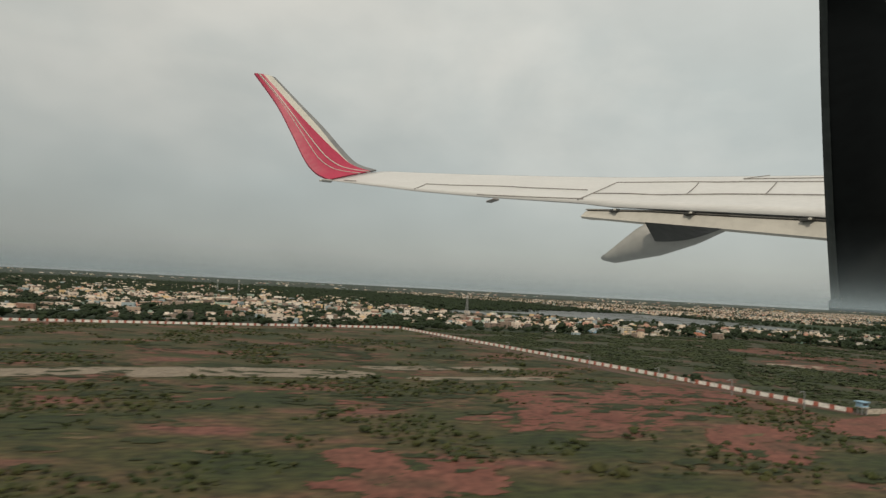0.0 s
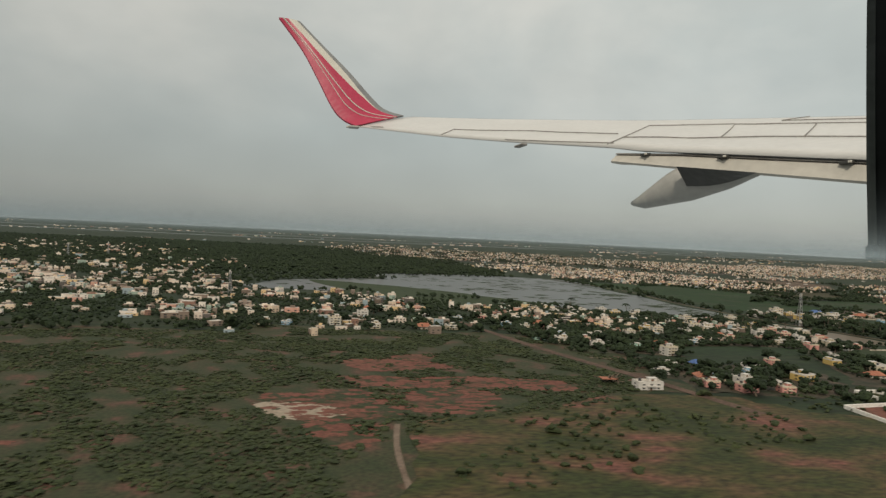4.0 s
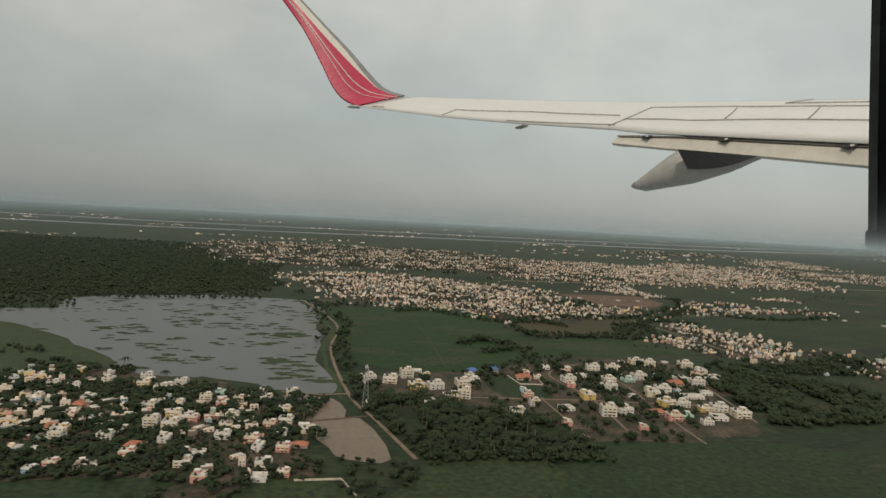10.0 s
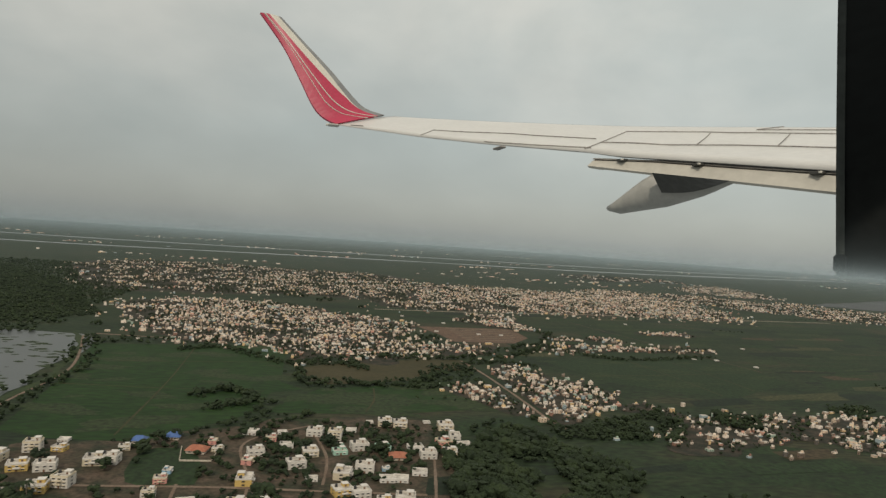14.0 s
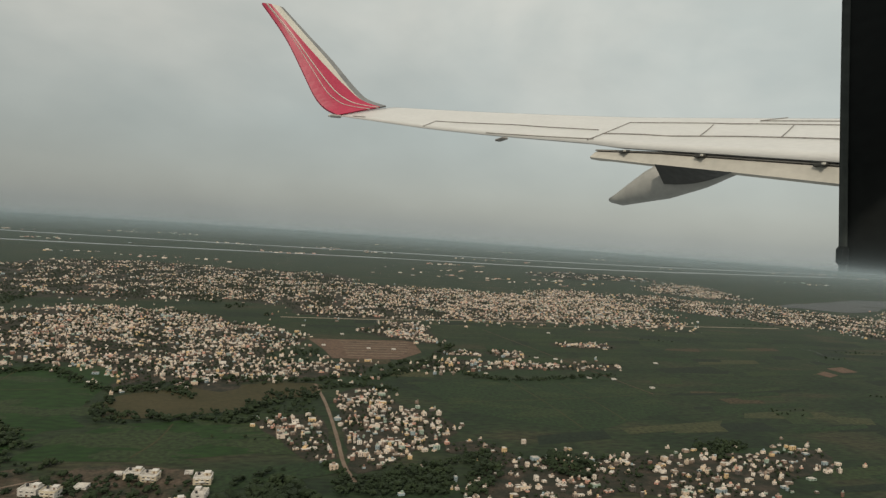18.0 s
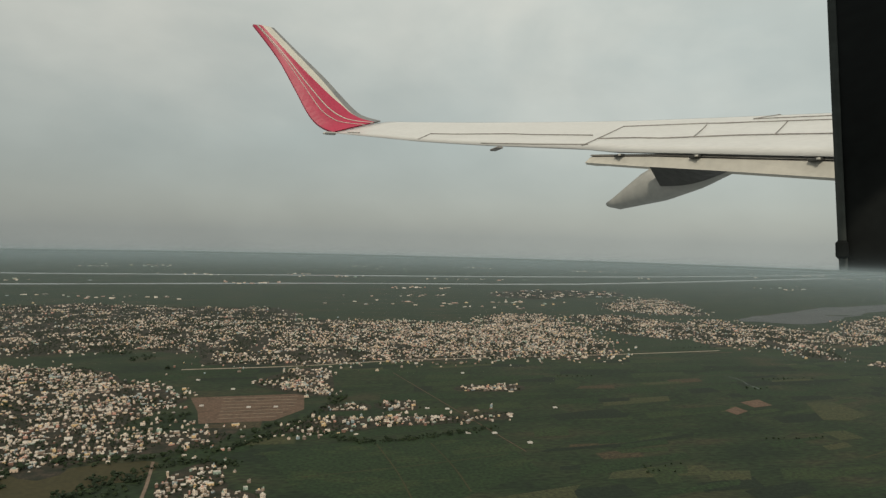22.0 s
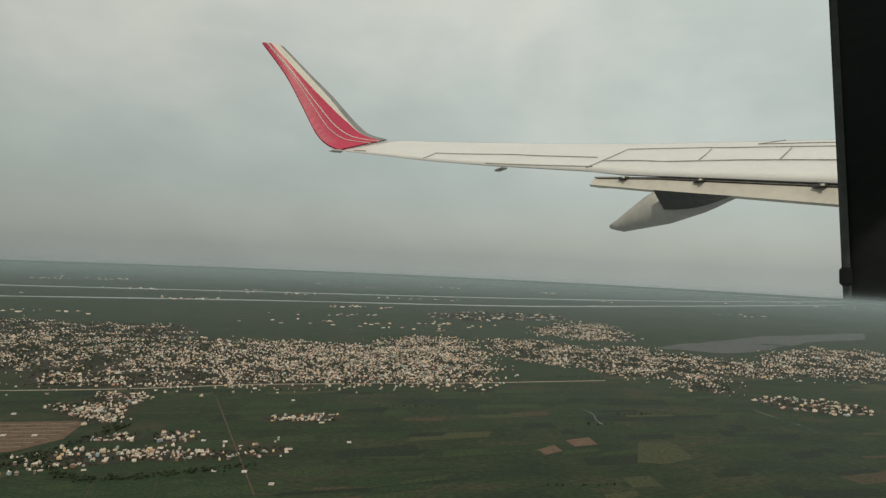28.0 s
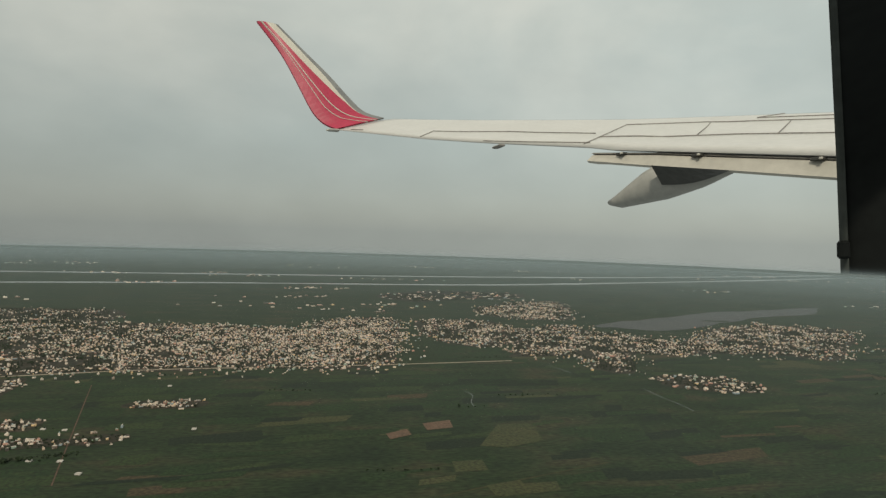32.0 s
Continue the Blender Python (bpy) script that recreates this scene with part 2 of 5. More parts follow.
M_FLAP = material("flap_paint", [(0.47, 0.445, 0.39), (0.52, 0.49, 0.43)], 0.004, rough=0.5, fine=9, contrast=0.07)
M_FAIR = material("fairing_grey", [(0.336, 0.329, 0.301), (0.406, 0.392, 0.364)], 0.006, rough=0.5, fine=7, contrast=0.08)
# dark grey for the painted shade on the fairing, and for the hinge brackets
M_SHADE_BRACKET = material("shade_and_bracket_grey", [(0.050, 0.050, 0.046), (0.070, 0.068, 0.062)], 0.006, rough=0.6, fine=7, contrast=0.15)
M_WRED = material("winglet_red", [(0.40, 0.025, 0.065), (0.45, 0.035, 0.08)], 0.01, rough=0.35, fine=6, contrast=0.06, spec=0.5)
M_WWHITE = material("winglet_white", [(0.56, 0.53, 0.46), (0.60, 0.57, 0.50)], 0.01, rough=0.4, fine=6, contrast=0.05)
M_WGREY = material("winglet_edge_grey", [(0.22, 0.22, 0.22), (0.28, 0.28, 0.27)], 0.01, rough=0.35, metal=0.4, fine=6, contrast=0.06)
M_LINE = material("panel_seam", [(0.203, 0.187, 0.172), (0.281, 0.265, 0.242)], 0.01, rough=0.7)


# ---- building blocks ----
def mesh_of(name, verts, faces, mats, slots=None):
    me = bpy.data.meshes.new(name)
    me.from_pydata([tuple(v) for v in verts], [], [tuple(f) for f in faces])
    for m in mats if isinstance(mats, (list, tuple)) else [mats]:
        me.materials.append(m)
    if slots is not None:
        me.polygons.foreach_set("material_index", np.asarray(slots, dtype=np.int32))
    me.update()
    return me


def part(name, bm, mat, parent=None, label=""):
    me = bpy.data.meshes.new(name)
    bm.to_mesh(me)
    bm.free()
    me.materials.append(mat)
    ob = new(name, me)
    if parent:
        ob.parent = parent
    return tagged(ob, label)


def box(x0, y0, z0, x1, y1, z1, bm=None, bevel=0.0):
    bm = bm or bmesh.new()
    bmesh.ops.create_cube(bm, size=1.0, matrix=Matrix.Translation(((x0 + x1) / 2, (y0 + y1) / 2, (z0 + z1) / 2)) @ Matrix.Diagonal((x1 - x0, y1 - y0, z1 - z0, 1)))
    if bevel:
        bmesh.ops.bevel(bm, geom=bm.edges[:], offset=bevel, segments=1, affect="EDGES")
    return bm


def rounded(points, closed=True, steps=5):
    """Catmull-Rom through the points."""
    p, n, out = [Vector((*q, 0)) for q in points], len(points), []
    for i in range(n if closed else n - 1):
        a, b, c, d = (p[(i + k) % n] if closed else p[min(max(i + k, 0), n - 1)] for k in (-1, 0, 1, 2))
        for s in range(steps):
            t = s / steps
            out.append(0.5 * (2 * b + (c - a) * t + (2 * a - 5 * b + 4 * c - d) * t * t + (3 * b - a - 3 * c + d) * t ** 3))
    if not closed:
        out.append(p[-1])
    return out


LIFT = [0.0]


def patch(name, points, z, mat, label, category, rough=0.06, steps=5):
    """A sheet of ground cover with an uneven edge; z in tens of metres."""
    ring = rounded(points, True, steps)
    size = 0.16 * max(max(q.x for q in ring) - min(q.x for q in ring), max(q.y for q in ring) - min(q.y for q in ring))
    LIFT[0] += 0.00001
    z = 0.25 * z + LIFT[0]
    bm = bmesh.new()
    vs = []
    for q in ring:
        w = (noise.noise_vector(q * (1.2 / size)) + 0.7 * noise.noise_vector(q * (4.0 / size))) * rough * size * 3
        vs.append(bm.verts.new((q.x + w.x, q.y + w.y, z)))
    bmesh.ops.triangle_fill(bm, edges=[bm.edges.new((a, b)) for a, b in zip(vs, vs[1:] + vs[:1])], use_beauty=True, normal=(0, 0, 1))
    return tagged(part(name, bm, mat), label, category, kind="structure")


def blotches(name, points, count, size, z, mat, label, category, rng, long=1.6, mask=0.0):
    """Many ragged patches that overlap inside an outline, as one sheet of stains."""
    p = np.asarray(points, float)
    span = p.max(0) - p.min(0)
    vs, fs = [], []
    tries = 0
    while len(fs) < count and tries < count * 12:
        tries += 1
        q = p.min(0) + span * rng.random(2)
        if not inside(points, q[:1], q[1:])[0] or (mask and noise.noise((q[0] * mask, q[1] * mask, 3.0)) < 0):
            continue
        r, base, turn = size * rng.uniform(0.25, 1.0) ** 1.5, len(vs), rng.uniform(-0.4, 0.4)
        zz = 0.25 * z + 0.000006 * len(fs)
        for s in range(18):
            a = math.tau * s / 18
            k = r * rng.uniform(0.55, 1.15)
            u, v = k * long * math.cos(a), k * math.sin(a)
            vs.append((q[0] + u * math.cos(turn) - v * math.sin(turn), q[1] + u * math.sin(turn) + v * math.cos(turn), zz))
        fs.append(list(range(base, base + 18)))
    return tagged(new(name, mesh_of(name, vs, fs, mat)), label, category, kind="stuff")


def ribbon(name, points, width, z, mat, label, category="road", wobble=0.1, steps=8):
    line = rounded(points, False, steps)
    bm = bmesh.new()
    rows = []
    for i, q in enumerate(line):
        d = (line[min(i + 1, len(line) - 1)] - line[max(i - 1, 0)]).normalized()
        side = Vector((-d.y, d.x, 0))
        w = width * (0.5 + wobble * noise.noise(q * 2.1))
        rows.append([bm.verts.new(q + side * w * k + Vector((0, 0, 0.25 * z))) for k in (-1, 1)])
    for a, b in zip(rows, rows[1:]):
        bm.faces.new((a[0], a[1], b[1], b[0])).normal_flip()
    bmesh.ops.recalc_face_normals(bm, faces=bm.faces[:])
    return tagged(part(name, bm, mat), label, category, kind="structure")


def inside(points, x, y):
    p = np.asarray(points, float)
    hit = np.zeros(len(x), bool)
    for (ax, ay), (bx, by) in zip(p, np.roll(p, -1, 0)):
        cross = (ay > y) != (by > y)
        hit ^= cross & (x < (bx - ax) * (y - ay) / (by - ay + 1e-12) + ax)
    return hit


def scatter(points, gap, rng, jitter=0.4):
    """Jittered grid points inside an outline."""
    p = np.asarray(points, float)
    (x0, y0), (x1, y1) = p.min(0), p.max(0)
    gx, gy = np.meshgrid(np.arange(x0, x1, gap), np.arange(y0, y1, gap))
    x = gx.ravel() + rng.uniform(-jitter, jitter, gx.size) * gap
    y = gy.ravel() + rng.uniform(-jitter, jitter, gx.size) * gap
    keep = inside(points, x, y)
    return np.stack([x[keep], y[keep]], 1)


def clear_of(lines, xy, gap):
    """Which places keep a distance from all the lines."""
    ok = np.ones(len(xy), bool)
    for line in lines:
        p = np.array([tuple(q)[:2] for q in rounded(line, False, 14)])
        for i in range(0, len(xy), 4000):
            ok[i:i + 4000] &= np.sqrt(((xy[i:i + 4000, None] - p[None]) ** 2).sum(-1)).min(1) > gap
    return ok


def noise_at(xy, scale, seed=0.0):
    return np.array([noise.noise((a * scale + seed, b * scale - seed, seed)) for a, b in xy])


ICO = bmesh.new()
bmesh.ops.create_icosphere(ICO, subdivisions=1, radius=1.0)
ICO_V = np.array([v.co[:] for v in ICO.verts])
ICO_F = np.array([[v.index for v in f.verts] for f in ICO.faces])
ICO.free()
OCT_V = np.array([(1, 0, 0), (0, 1, 0), (-1, 0, 0), (0, -1, 0), (0, 0, 1), (0, 0, -1)], float)
OCT_F = np.array([(0, 1, 4), (1, 2, 4), (2, 3, 4), (3, 0, 4), (1, 0, 5), (2, 1, 5), (3, 2, 5), (0, 3, 5)])


def clumps(centres, radii, rng, flat=0.8, rag=0.45, far=False):
    """Verts and faces of many ragged leaf clumps."""
    n = len(centres)
    base_v, base_f = (OCT_V, OCT_F) if far else (ICO_V, ICO_F)
    lump = 1 + rng.uniform(-rag, rag, (n, len(base_v), 1))
    turn = rng.uniform(0, 6.28, n)
    c, s = np.cos(turn)[:, None], np.sin(turn)[:, None]
    v = base_v[None] * lump * np.asarray(radii)[:, None, None]
    v = np.stack([v[..., 0] * c - v[..., 1] * s, v[..., 0] * s + v[..., 1] * c, v[..., 2] * flat], -1) + np.asarray(centres)[:, None]
    f = base_f[None] + (np.arange(n) * len(base_v))[:, None, None]
    return v.reshape(-1, 3), f.reshape(-1, 3)


def woods(name, xy, size, rng, mat, label, per=3, category="trees", sink=0.0, flat=0.8, far=False):
    """One object of many crowns, each of several clumps."""
    n = len(xy)
    if not n:
        return None
    r = size * np.exp(rng.normal(0, 0.28, n))
    cs, rs = [], []
    for k in range(per):
        off = rng.uniform(-0.75, 0.75, (n, 2)) * r[:, None] * (k > 0)
        z = r * rng.uniform(0.55, 1.25, n) * (1.0 if k else 0.9) - sink * r
        cs.append(np.c_[xy + off, z])
        rs.append(r * rng.uniform(0.5, 0.85, n) * (1.0 if far else 0.78) * (1.0 if k else 1.15))
    v, f = clumps(np.concatenate(cs), np.concatenate(rs), rng, flat, 0.4, far)
    ob = new(name, mesh_of(name, v, f, mat))
    return tagged(ob, label, category, kind="stuff")


BOX_V = np.array([(-1, -1, 0), (1, -1, 0), (1, 1, 0), (-1, 1, 0), (-1, -1, 1), (1, -1, 1), (1, 1, 1), (-1, 1, 1)], float)
BOX_F = np.array([(0, 1, 5, 4), (1, 2, 6, 5), (2, 3, 7, 6), (3, 0, 4, 7), (4, 5, 6, 7)])


def boxes(cx, cy, z0, hx, hy, h, turn):
    n = len(cx)
    v = np.repeat(BOX_V[None], n, 0)
    x, y = v[..., 0] * hx[:, None], v[..., 1] * hy[:, None]
    c, s = np.cos(turn)[:, None], np.sin(turn)[:, None]
    v = np.stack([cx[:, None] + x * c - y * s, cy[:, None] + x * s + y * c, z0[:, None] + v[..., 2] * h[:, None]], -1)
    f = BOX_F[None] + (np.arange(n) * 8)[:, None, None]
    return v.reshape(-1, 3), f.reshape(-1, 4)


def town(name, xy, rng, label, size=0.12, turn0=0.2, detail=2, rise=1.0):
    """Far houses as one object: bodies, stair rooms on the roofs, roof slabs and dark windows."""
    n = len(xy)
    if not n:
        return None
    cx, cy = xy[:, 0], xy[:, 1]
    turn = turn0 + rng.normal(0, 0.09, n) + (rng.random(n) < 0.15) * 0.6
    vary = np.exp(rng.normal(0, 0.30, n))
    hx, hy = size * vary * rng.uniform(0.7, 1.55, n), size * vary * rng.uniform(0.5, 0.95, n)
    h = rise * (0.046 * rng.choice([1, 1, 1, 1, 2, 2, 3], n) + rng.uniform(0.0, 0.025, n))
    zero = np.zeros(n)
    sets = [(boxes(cx, cy, zero, hx, hy, h, turn), 0)]
    k = rng.random(n) < 0.6
    ox, oy = hx * rng.uniform(-0.5, 0.5, n), hy * rng.uniform(-0.5, 0.5, n)
    c, s = np.cos(turn), np.sin(turn)
    sets.append((boxes((cx + ox * c - oy * s)[k], (cy + ox * s + oy * c)[k], h[k], (hx * 0.36)[k], (hy * 0.42)[k], np.full(k.sum(), 0.05), turn[k]), 0))
    sets.append((boxes(cx, cy, h - 0.03, hx * 0.9, hy * 0.9, np.full(n, 0.034), turn), 1))
    if detail:
        for side in (-1, 1)[:detail]:
            for pos in (-0.5, 0.45):
                for floor in range(detail):
                    kk = (h > 0.055 * (floor + 1) - 0.01) & (rng.random(n) < 0.85)
                    lx, ly = hx * pos, hy * side
                    sets.append((boxes((cx + lx * c - ly * s)[kk], (cy + lx * s + ly * c)[kk], np.full(kk.sum(), 0.018 + 0.055 * floor), (hx * 0.17)[kk], np.full(kk.sum(), 0.006), np.full(kk.sum(), 0.026), turn[kk]), 2))
            kk = rng.random(n) < 0.8
            lx, ly = hx * side, hy * 0.1
            sets.append((boxes((cx + lx * c - ly * s)[kk], (cy + lx * s + ly * c)[kk], np.full(kk.sum(), 0.02), np.full(kk.sum(), 0.006), (hy * 0.2)[kk], np.full(kk.sum(), 0.028), turn[kk]), 2))
    vs, fs, ms, base = [], [], [], 0
    for (v, f), slot in sets:
        vs.append(v)
        fs.append(f + base)
        ms.append(np.full(len(f), slot))
        base += len(v)
    ob = new(name, mesh_of(name, np.concatenate(vs), np.concatenate(fs), [M_TOWN, M_ROOF, M_DARK], np.concatenate(ms)))
    return tagged(ob, label, "houses", kind="stuff")


# ---- the ground ----
bm = bmesh.new()
rings = []
for k in range(26):
    r = (k / 25) ** 2.2
    rings.append([bm.verts.new((32 + 285 * r * math.cos(a * math.tau / 72), 8 + 270 * r * math.sin(a * math.tau / 72), 0)) for a in range(72)] if k else [bm.verts.new((32, 8, 0))])
for a in range(72):
    bm.faces.new((rings[0][0], rings[1][a], rings[1][(a + 1) % 72]))
for p, q in zip(rings[1:], rings[2:]):
    for a in range(72):
        bm.faces.new((p[a], q[a], q[(a + 1) % 72], p[(a + 1) % 72]))
tagged(part("ground", bm, M_LAND), "flat green farmland and woods under haze, to the horizon", "ground", kind="structure")

# ---- plan: outlines on the ground ----
FENCE_A = [(-1.91, 14.62), (-0.11, 15.23), (2.2, 15.79)]
FENCE_B = [(2.23, 15.6), (4.55, 8.69), (5.48, 5.74)]
FENCE_C = [(5.59, 5.71), (6.87, 5.92), (9.26, 6.25)]
SCRUB = [(2.39, 15.6), (4.69, 8.69), (5.64, 5.91), (6.97, 6.11), (9.29, 6.47), (10.04, 9.26), (10.35, 9.47), (13.33, 10.65), (14.71, 13.52), (13.19, 16.02), (9.44, 16.27), (6.02, 16.02)]
SCRUB_B = [(6.87, 16.97), (10.19, 16.55), (13.05, 16.56), (13.98, 13.75), (14.64, 11.28), (13.34, 11.49), (11.0, 12.97), (8.47, 13.4)]
RED_A = [(7.84, 10.79), (8.45, 10.92), (9.29, 11.2), (9.63, 10.68), (10.76, 11.54), (11.35, 10.8), (11.19, 9.84), (10.13, 9.89), (9.62, 9.59), (9.27, 8.33), (8.85, 8.74), (8.58, 9.54), (7.96, 10.32)]
RED_B = [(9.03, 11.95), (10.14, 11.91), (11.26, 12.0), (12.62, 11.83), (12.76, 11.12), (10.72, 11.19), (9.35, 11.21)]
RED_C = [(9.06, 13.09), (10.14, 13.75), (10.89, 13.87), (10.63, 13.13), (11.3, 12.68), (10.23, 12.46), (9.41, 12.28)]
RED_D = [(2.03, 6.29), (2.68, 6.56), (4.05, 7.12), (3.5, 6.03), (2.9, 5.67), (2.48, 4.66), (2.14, 4.63), (1.93, 4.79), (1.71, 5.08), (2.03, 5.6)]
RED_E = [(0.11, 3.49), (0.36, 3.68), (0.48, 3.84), (0.79, 3.91), (1.09, 3.84), (0.99, 3.37), (0.64, 3.26), (0.3, 3.3)]
RED_F = [(0.24, 4.15), (0.42, 4.2), (0.48, 3.9), (0.34, 3.84)]
RED_G = [(3.32, 4.89), (3.75, 4.82), (3.69, 4.29), (3.28, 3.86), (3.05, 4.06), (3.11, 4.43)]
RED_H = [(1.94, 6.48), (2.34, 6.72), (2.93, 6.64), (2.98, 6.2), (3.41, 6.13), (3.07, 5.53), (2.55, 5.19)]
RED_I = [(4.44, 5.11), (4.96, 5.29), (5.39, 5.49), (5.44, 5.09), (5.15, 4.7), (4.59, 4.69)]
RED_J = [(1.89, 6.36), (2.43, 6.6), (3.56, 6.69), (3.78, 6.06), (3.3, 5.84), (3.93, 5.48), (3.42, 5.4), (3.08, 5.13), (2.88, 4.83), (2.6, 4.91)]
RED_K = [(3.26, 4.73), (3.67, 5.1), (4.15, 4.91), (4.01, 4.69)]
RED_L = [(3.53, 6.82), (3.8, 7.4), (4.16, 7.0), (3.9, 6.65)]
RED_M = [(4.41, 5.05), (4.78, 5.23), (5.26, 5.31), (5.56, 5.4), (5.76, 5.29), (5.29, 5.01), (5.04, 4.72), (4.56, 4.66)]
RED_N = [(3.94, 6.65), (4.53, 7.0), (5.01, 6.03), (4.92, 5.67), (4.55, 5.81)]
RED_O = [(1.22, 5.18), (1.89, 5.77), (3.15, 6.62), (4.13, 7.37), (5.8, 8.9), (5.64, 7.61), (4.18, 6.22), (3.04, 5.47), (2.21, 5.0), (1.55, 4.62)]
PALE = [(7.93, 10.23), (8.25, 10.41), (8.98, 10.05), (9.12, 9.82), (8.52, 9.58), (8.25, 9.75)]
TRACK_A = [(9.73, 9.41), (9.66, 8.64), (9.66, 7.79), (9.72, 6.91)]
STRIP_A = [(0.72, 8.39), (1.81, 8.54), (2.71, 8.72), (2.77, 8.42), (1.9, 8.28), (0.89, 8.08)]
STRIP_B = [(1.19, 7.51), (2.14, 7.65), (2.9, 7.8), (2.94, 7.54), (2.21, 7.44), (1.31, 7.26)]
STRIP_C = [(-1.83, 7.64), (-1.03, 7.94), (0.59, 7.89), (0.56, 7.35), (-0.93, 7.2), (-1.69, 7.03)]
STRIP_D = [(-3.18, 7.28), (-1.89, 7.72), (-1.79, 7.34), (-2.98, 6.82)]
ROAD_W = [(5.5, 5.65), (5.04, 6.69), (4.26, 8.58), (2.58, 14.04)]
ROAD_V = [(5.15, 4.7), (5.37, 5.38), (5.68, 5.49), (6.12, 5.65), (8.42, 5.96)]
ROAD_V2 = [(5.71, 5.42), (5.84, 4.97), (6.01, 4.65)]
LAKE = [(5.1, 26.78), (7.14, 30.12), (12.29, 32.56), (20.17, 33.44), (19.96, 29.18), (20.99, 24.51), (21.78, 20.56), (20.16, 21.34), (18.24, 22.29), (15.44, 23.03), (13.12, 25.05), (10.83, 27.09), (9.04, 26.12), (7.64, 25.76)]
LAKE_B = [(10.71, 34.99), (20.32, 36.58), (21.46, 30.09), (21.45, 26.32), (22.11, 20.87), (20.68, 20.98), (18.99, 21.96), (16.71, 22.6), (15.73, 23.95)]
POND_A = [(20.74, 20.24), (22.08, 20.2), (22.39, 18.84), (21.49, 18.46)]
POND_B = [(21.53, 18.36), (22.72, 18.68), (23.24, 16.34), (22.36, 16.36), (22.09, 16.9)]
BUND = [(20.48, 36.28), (22.09, 30.23), (21.96, 25.6), (22.48, 20.66), (23.07, 18.56), (23.71, 16.32)]
BUND_W = [(20.87, 20.68), (21.65, 20.49), (22.48, 20.58)]
ROAD_A = [(12.1, 18.4), (12.6, 16.7), (13.05, 15.1), (13.62, 13.5), (14.14, 12.2), (14.54, 11.0), (14.9, 9.9)]
ROAD_B = [(23.33, 20.69), (25.16, 20.42), (28.14, 20.29), (30.06, 20.09), (32.26, 19.87)]
ROAD_FAR = [(20.81, 36.79), (22.28, 36.58), (23.75, 36.35)]
PADDY = [(21.41, 34.54), (28.74, 35.38), (28.78, 28.87), (28.31, 25.33), (26.06, 22.94), (24.04, 23.12), (22.79, 23.8), (22.28, 29.17)]
PADDY_B = [(22.39, 32.73), (24.27, 33.19), (27.95, 32.67), (28.44, 29.55), (29.59, 28.14), (27.96, 27.31), (28.28, 25.27), (25.66, 24.93)]
PADDY_C = [(39.63, 34.23), (43.7, 35.31), (49.21, 34.91), (49.6, 31.31), (44.94, 28.29), (42.31, 29.62), (40.96, 30.56)]
PADDY_D = [(30.06, 28.21), (32.84, 29.12), (34.24, 29.31), (35.12, 26.37), (31.97, 25.48), (28.56, 25.49)]
FALLOW = [(29.66, 31.54), (32.86, 33.09), (35.94, 33.65), (35.86, 31.95), (34.42, 31.31), (33.4, 29.86), (30.13, 28.9), (29.49, 29.85)]
SITE = [(35.4, 42.9), (40.92, 43.39), (41.0, 40.3), (39.7, 38.5), (36.6, 38.3), (36.2, 40.3)]
TOWN_D = [(65.76, 101.24), (74.92, 110.91), (87.33, 108.94), (87.06, 102.59), (76.41, 97.75), (70.28, 94.59)]
TOWN_E = [(80.82, 49.73), (83.07, 49.93), (85.75, 48.9), (86.5, 46.42), (85.13, 45.01), (82.84, 45.08), (80.59, 46.26), (80.04, 47.52)]
TOWN_H = [(39.62, 26.76), (41.01, 27.19), (42.06, 25.92), (44.28, 25.98), (46.21, 26.03), (48.08, 26.19), (52.09, 26.75), (51.35, 25.64), (48.58, 23.97), (46.89, 22.25), (45.18, 22.61), (44.43, 23.55), (42.61, 23.17), (40.32, 22.32), (39.18, 22.83), (39.81, 24.12), (41.01, 25.42)]
TOWN_I = [(38.16, 45.83), (40.15, 49.42), (42.08, 49.75), (42.39, 43.1), (40.62, 43.26)]
VILL_A = [(-2.47, 35.76), (4.05, 29.68), (7.25, 24.17), (10.13, 24.17), (12.62, 23.58), (13.13, 17.04), (11.22, 16.79), (9.52, 16.99), (6.87, 16.97)]
VILL_B = [(13.24, 20.12), (14.72, 22.94), (16.86, 22.75), (18.05, 21.54), (20.01, 20.9), (22.1, 20.46), (21.48, 17.71), (19.49, 15.92), (16.66, 14.68), (15.36, 14.4), (13.98, 14.85), (13.16, 16.55)]
VILL_C = [(13.57, 14.79), (15.76, 13.57), (17.84, 13.14), (17.32, 11.14), (14.99, 11.12), (14.51, 12.88)]
VILL_D = [(21.33, 18.91), (21.76, 16.12), (20.4, 13.54), (19.67, 11.6), (18.44, 11.89), (18.91, 13.54)]
VILL_E = [(12.46, 21.02), (14.32, 22.35), (15.98, 21.83), (17.75, 21.34), (20.91, 20.53), (21.28, 18.17), (21.17, 15.82), (19.68, 15.25), (16.56, 16.86), (16.11, 15.98), (15.25, 15.02)]
VILL_F = [(-6.03, 32.17), (-2.52, 34.81), (3.77, 27.67), (6.86, 21.02), (7.01, 16.67), (3.57, 16.6), (1.09, 17.17)]
VILL_G = [(-10.75, 32.64), (-4.36, 35.38), (0.93, 21.87), (2.24, 17.5), (-2.52, 15.84)]
VILL_H = [(22.66, 22.29), (25.9, 22.21), (26.05, 20.42), (25.67, 19.51), (24.21, 19.96)]
VILL_I = [(28.53, 24.49), (32.46, 24.93), (33.94, 23.06), (32.5, 20.76), (30.58, 18.82), (28.48, 18.86), (28.39, 21.9)]
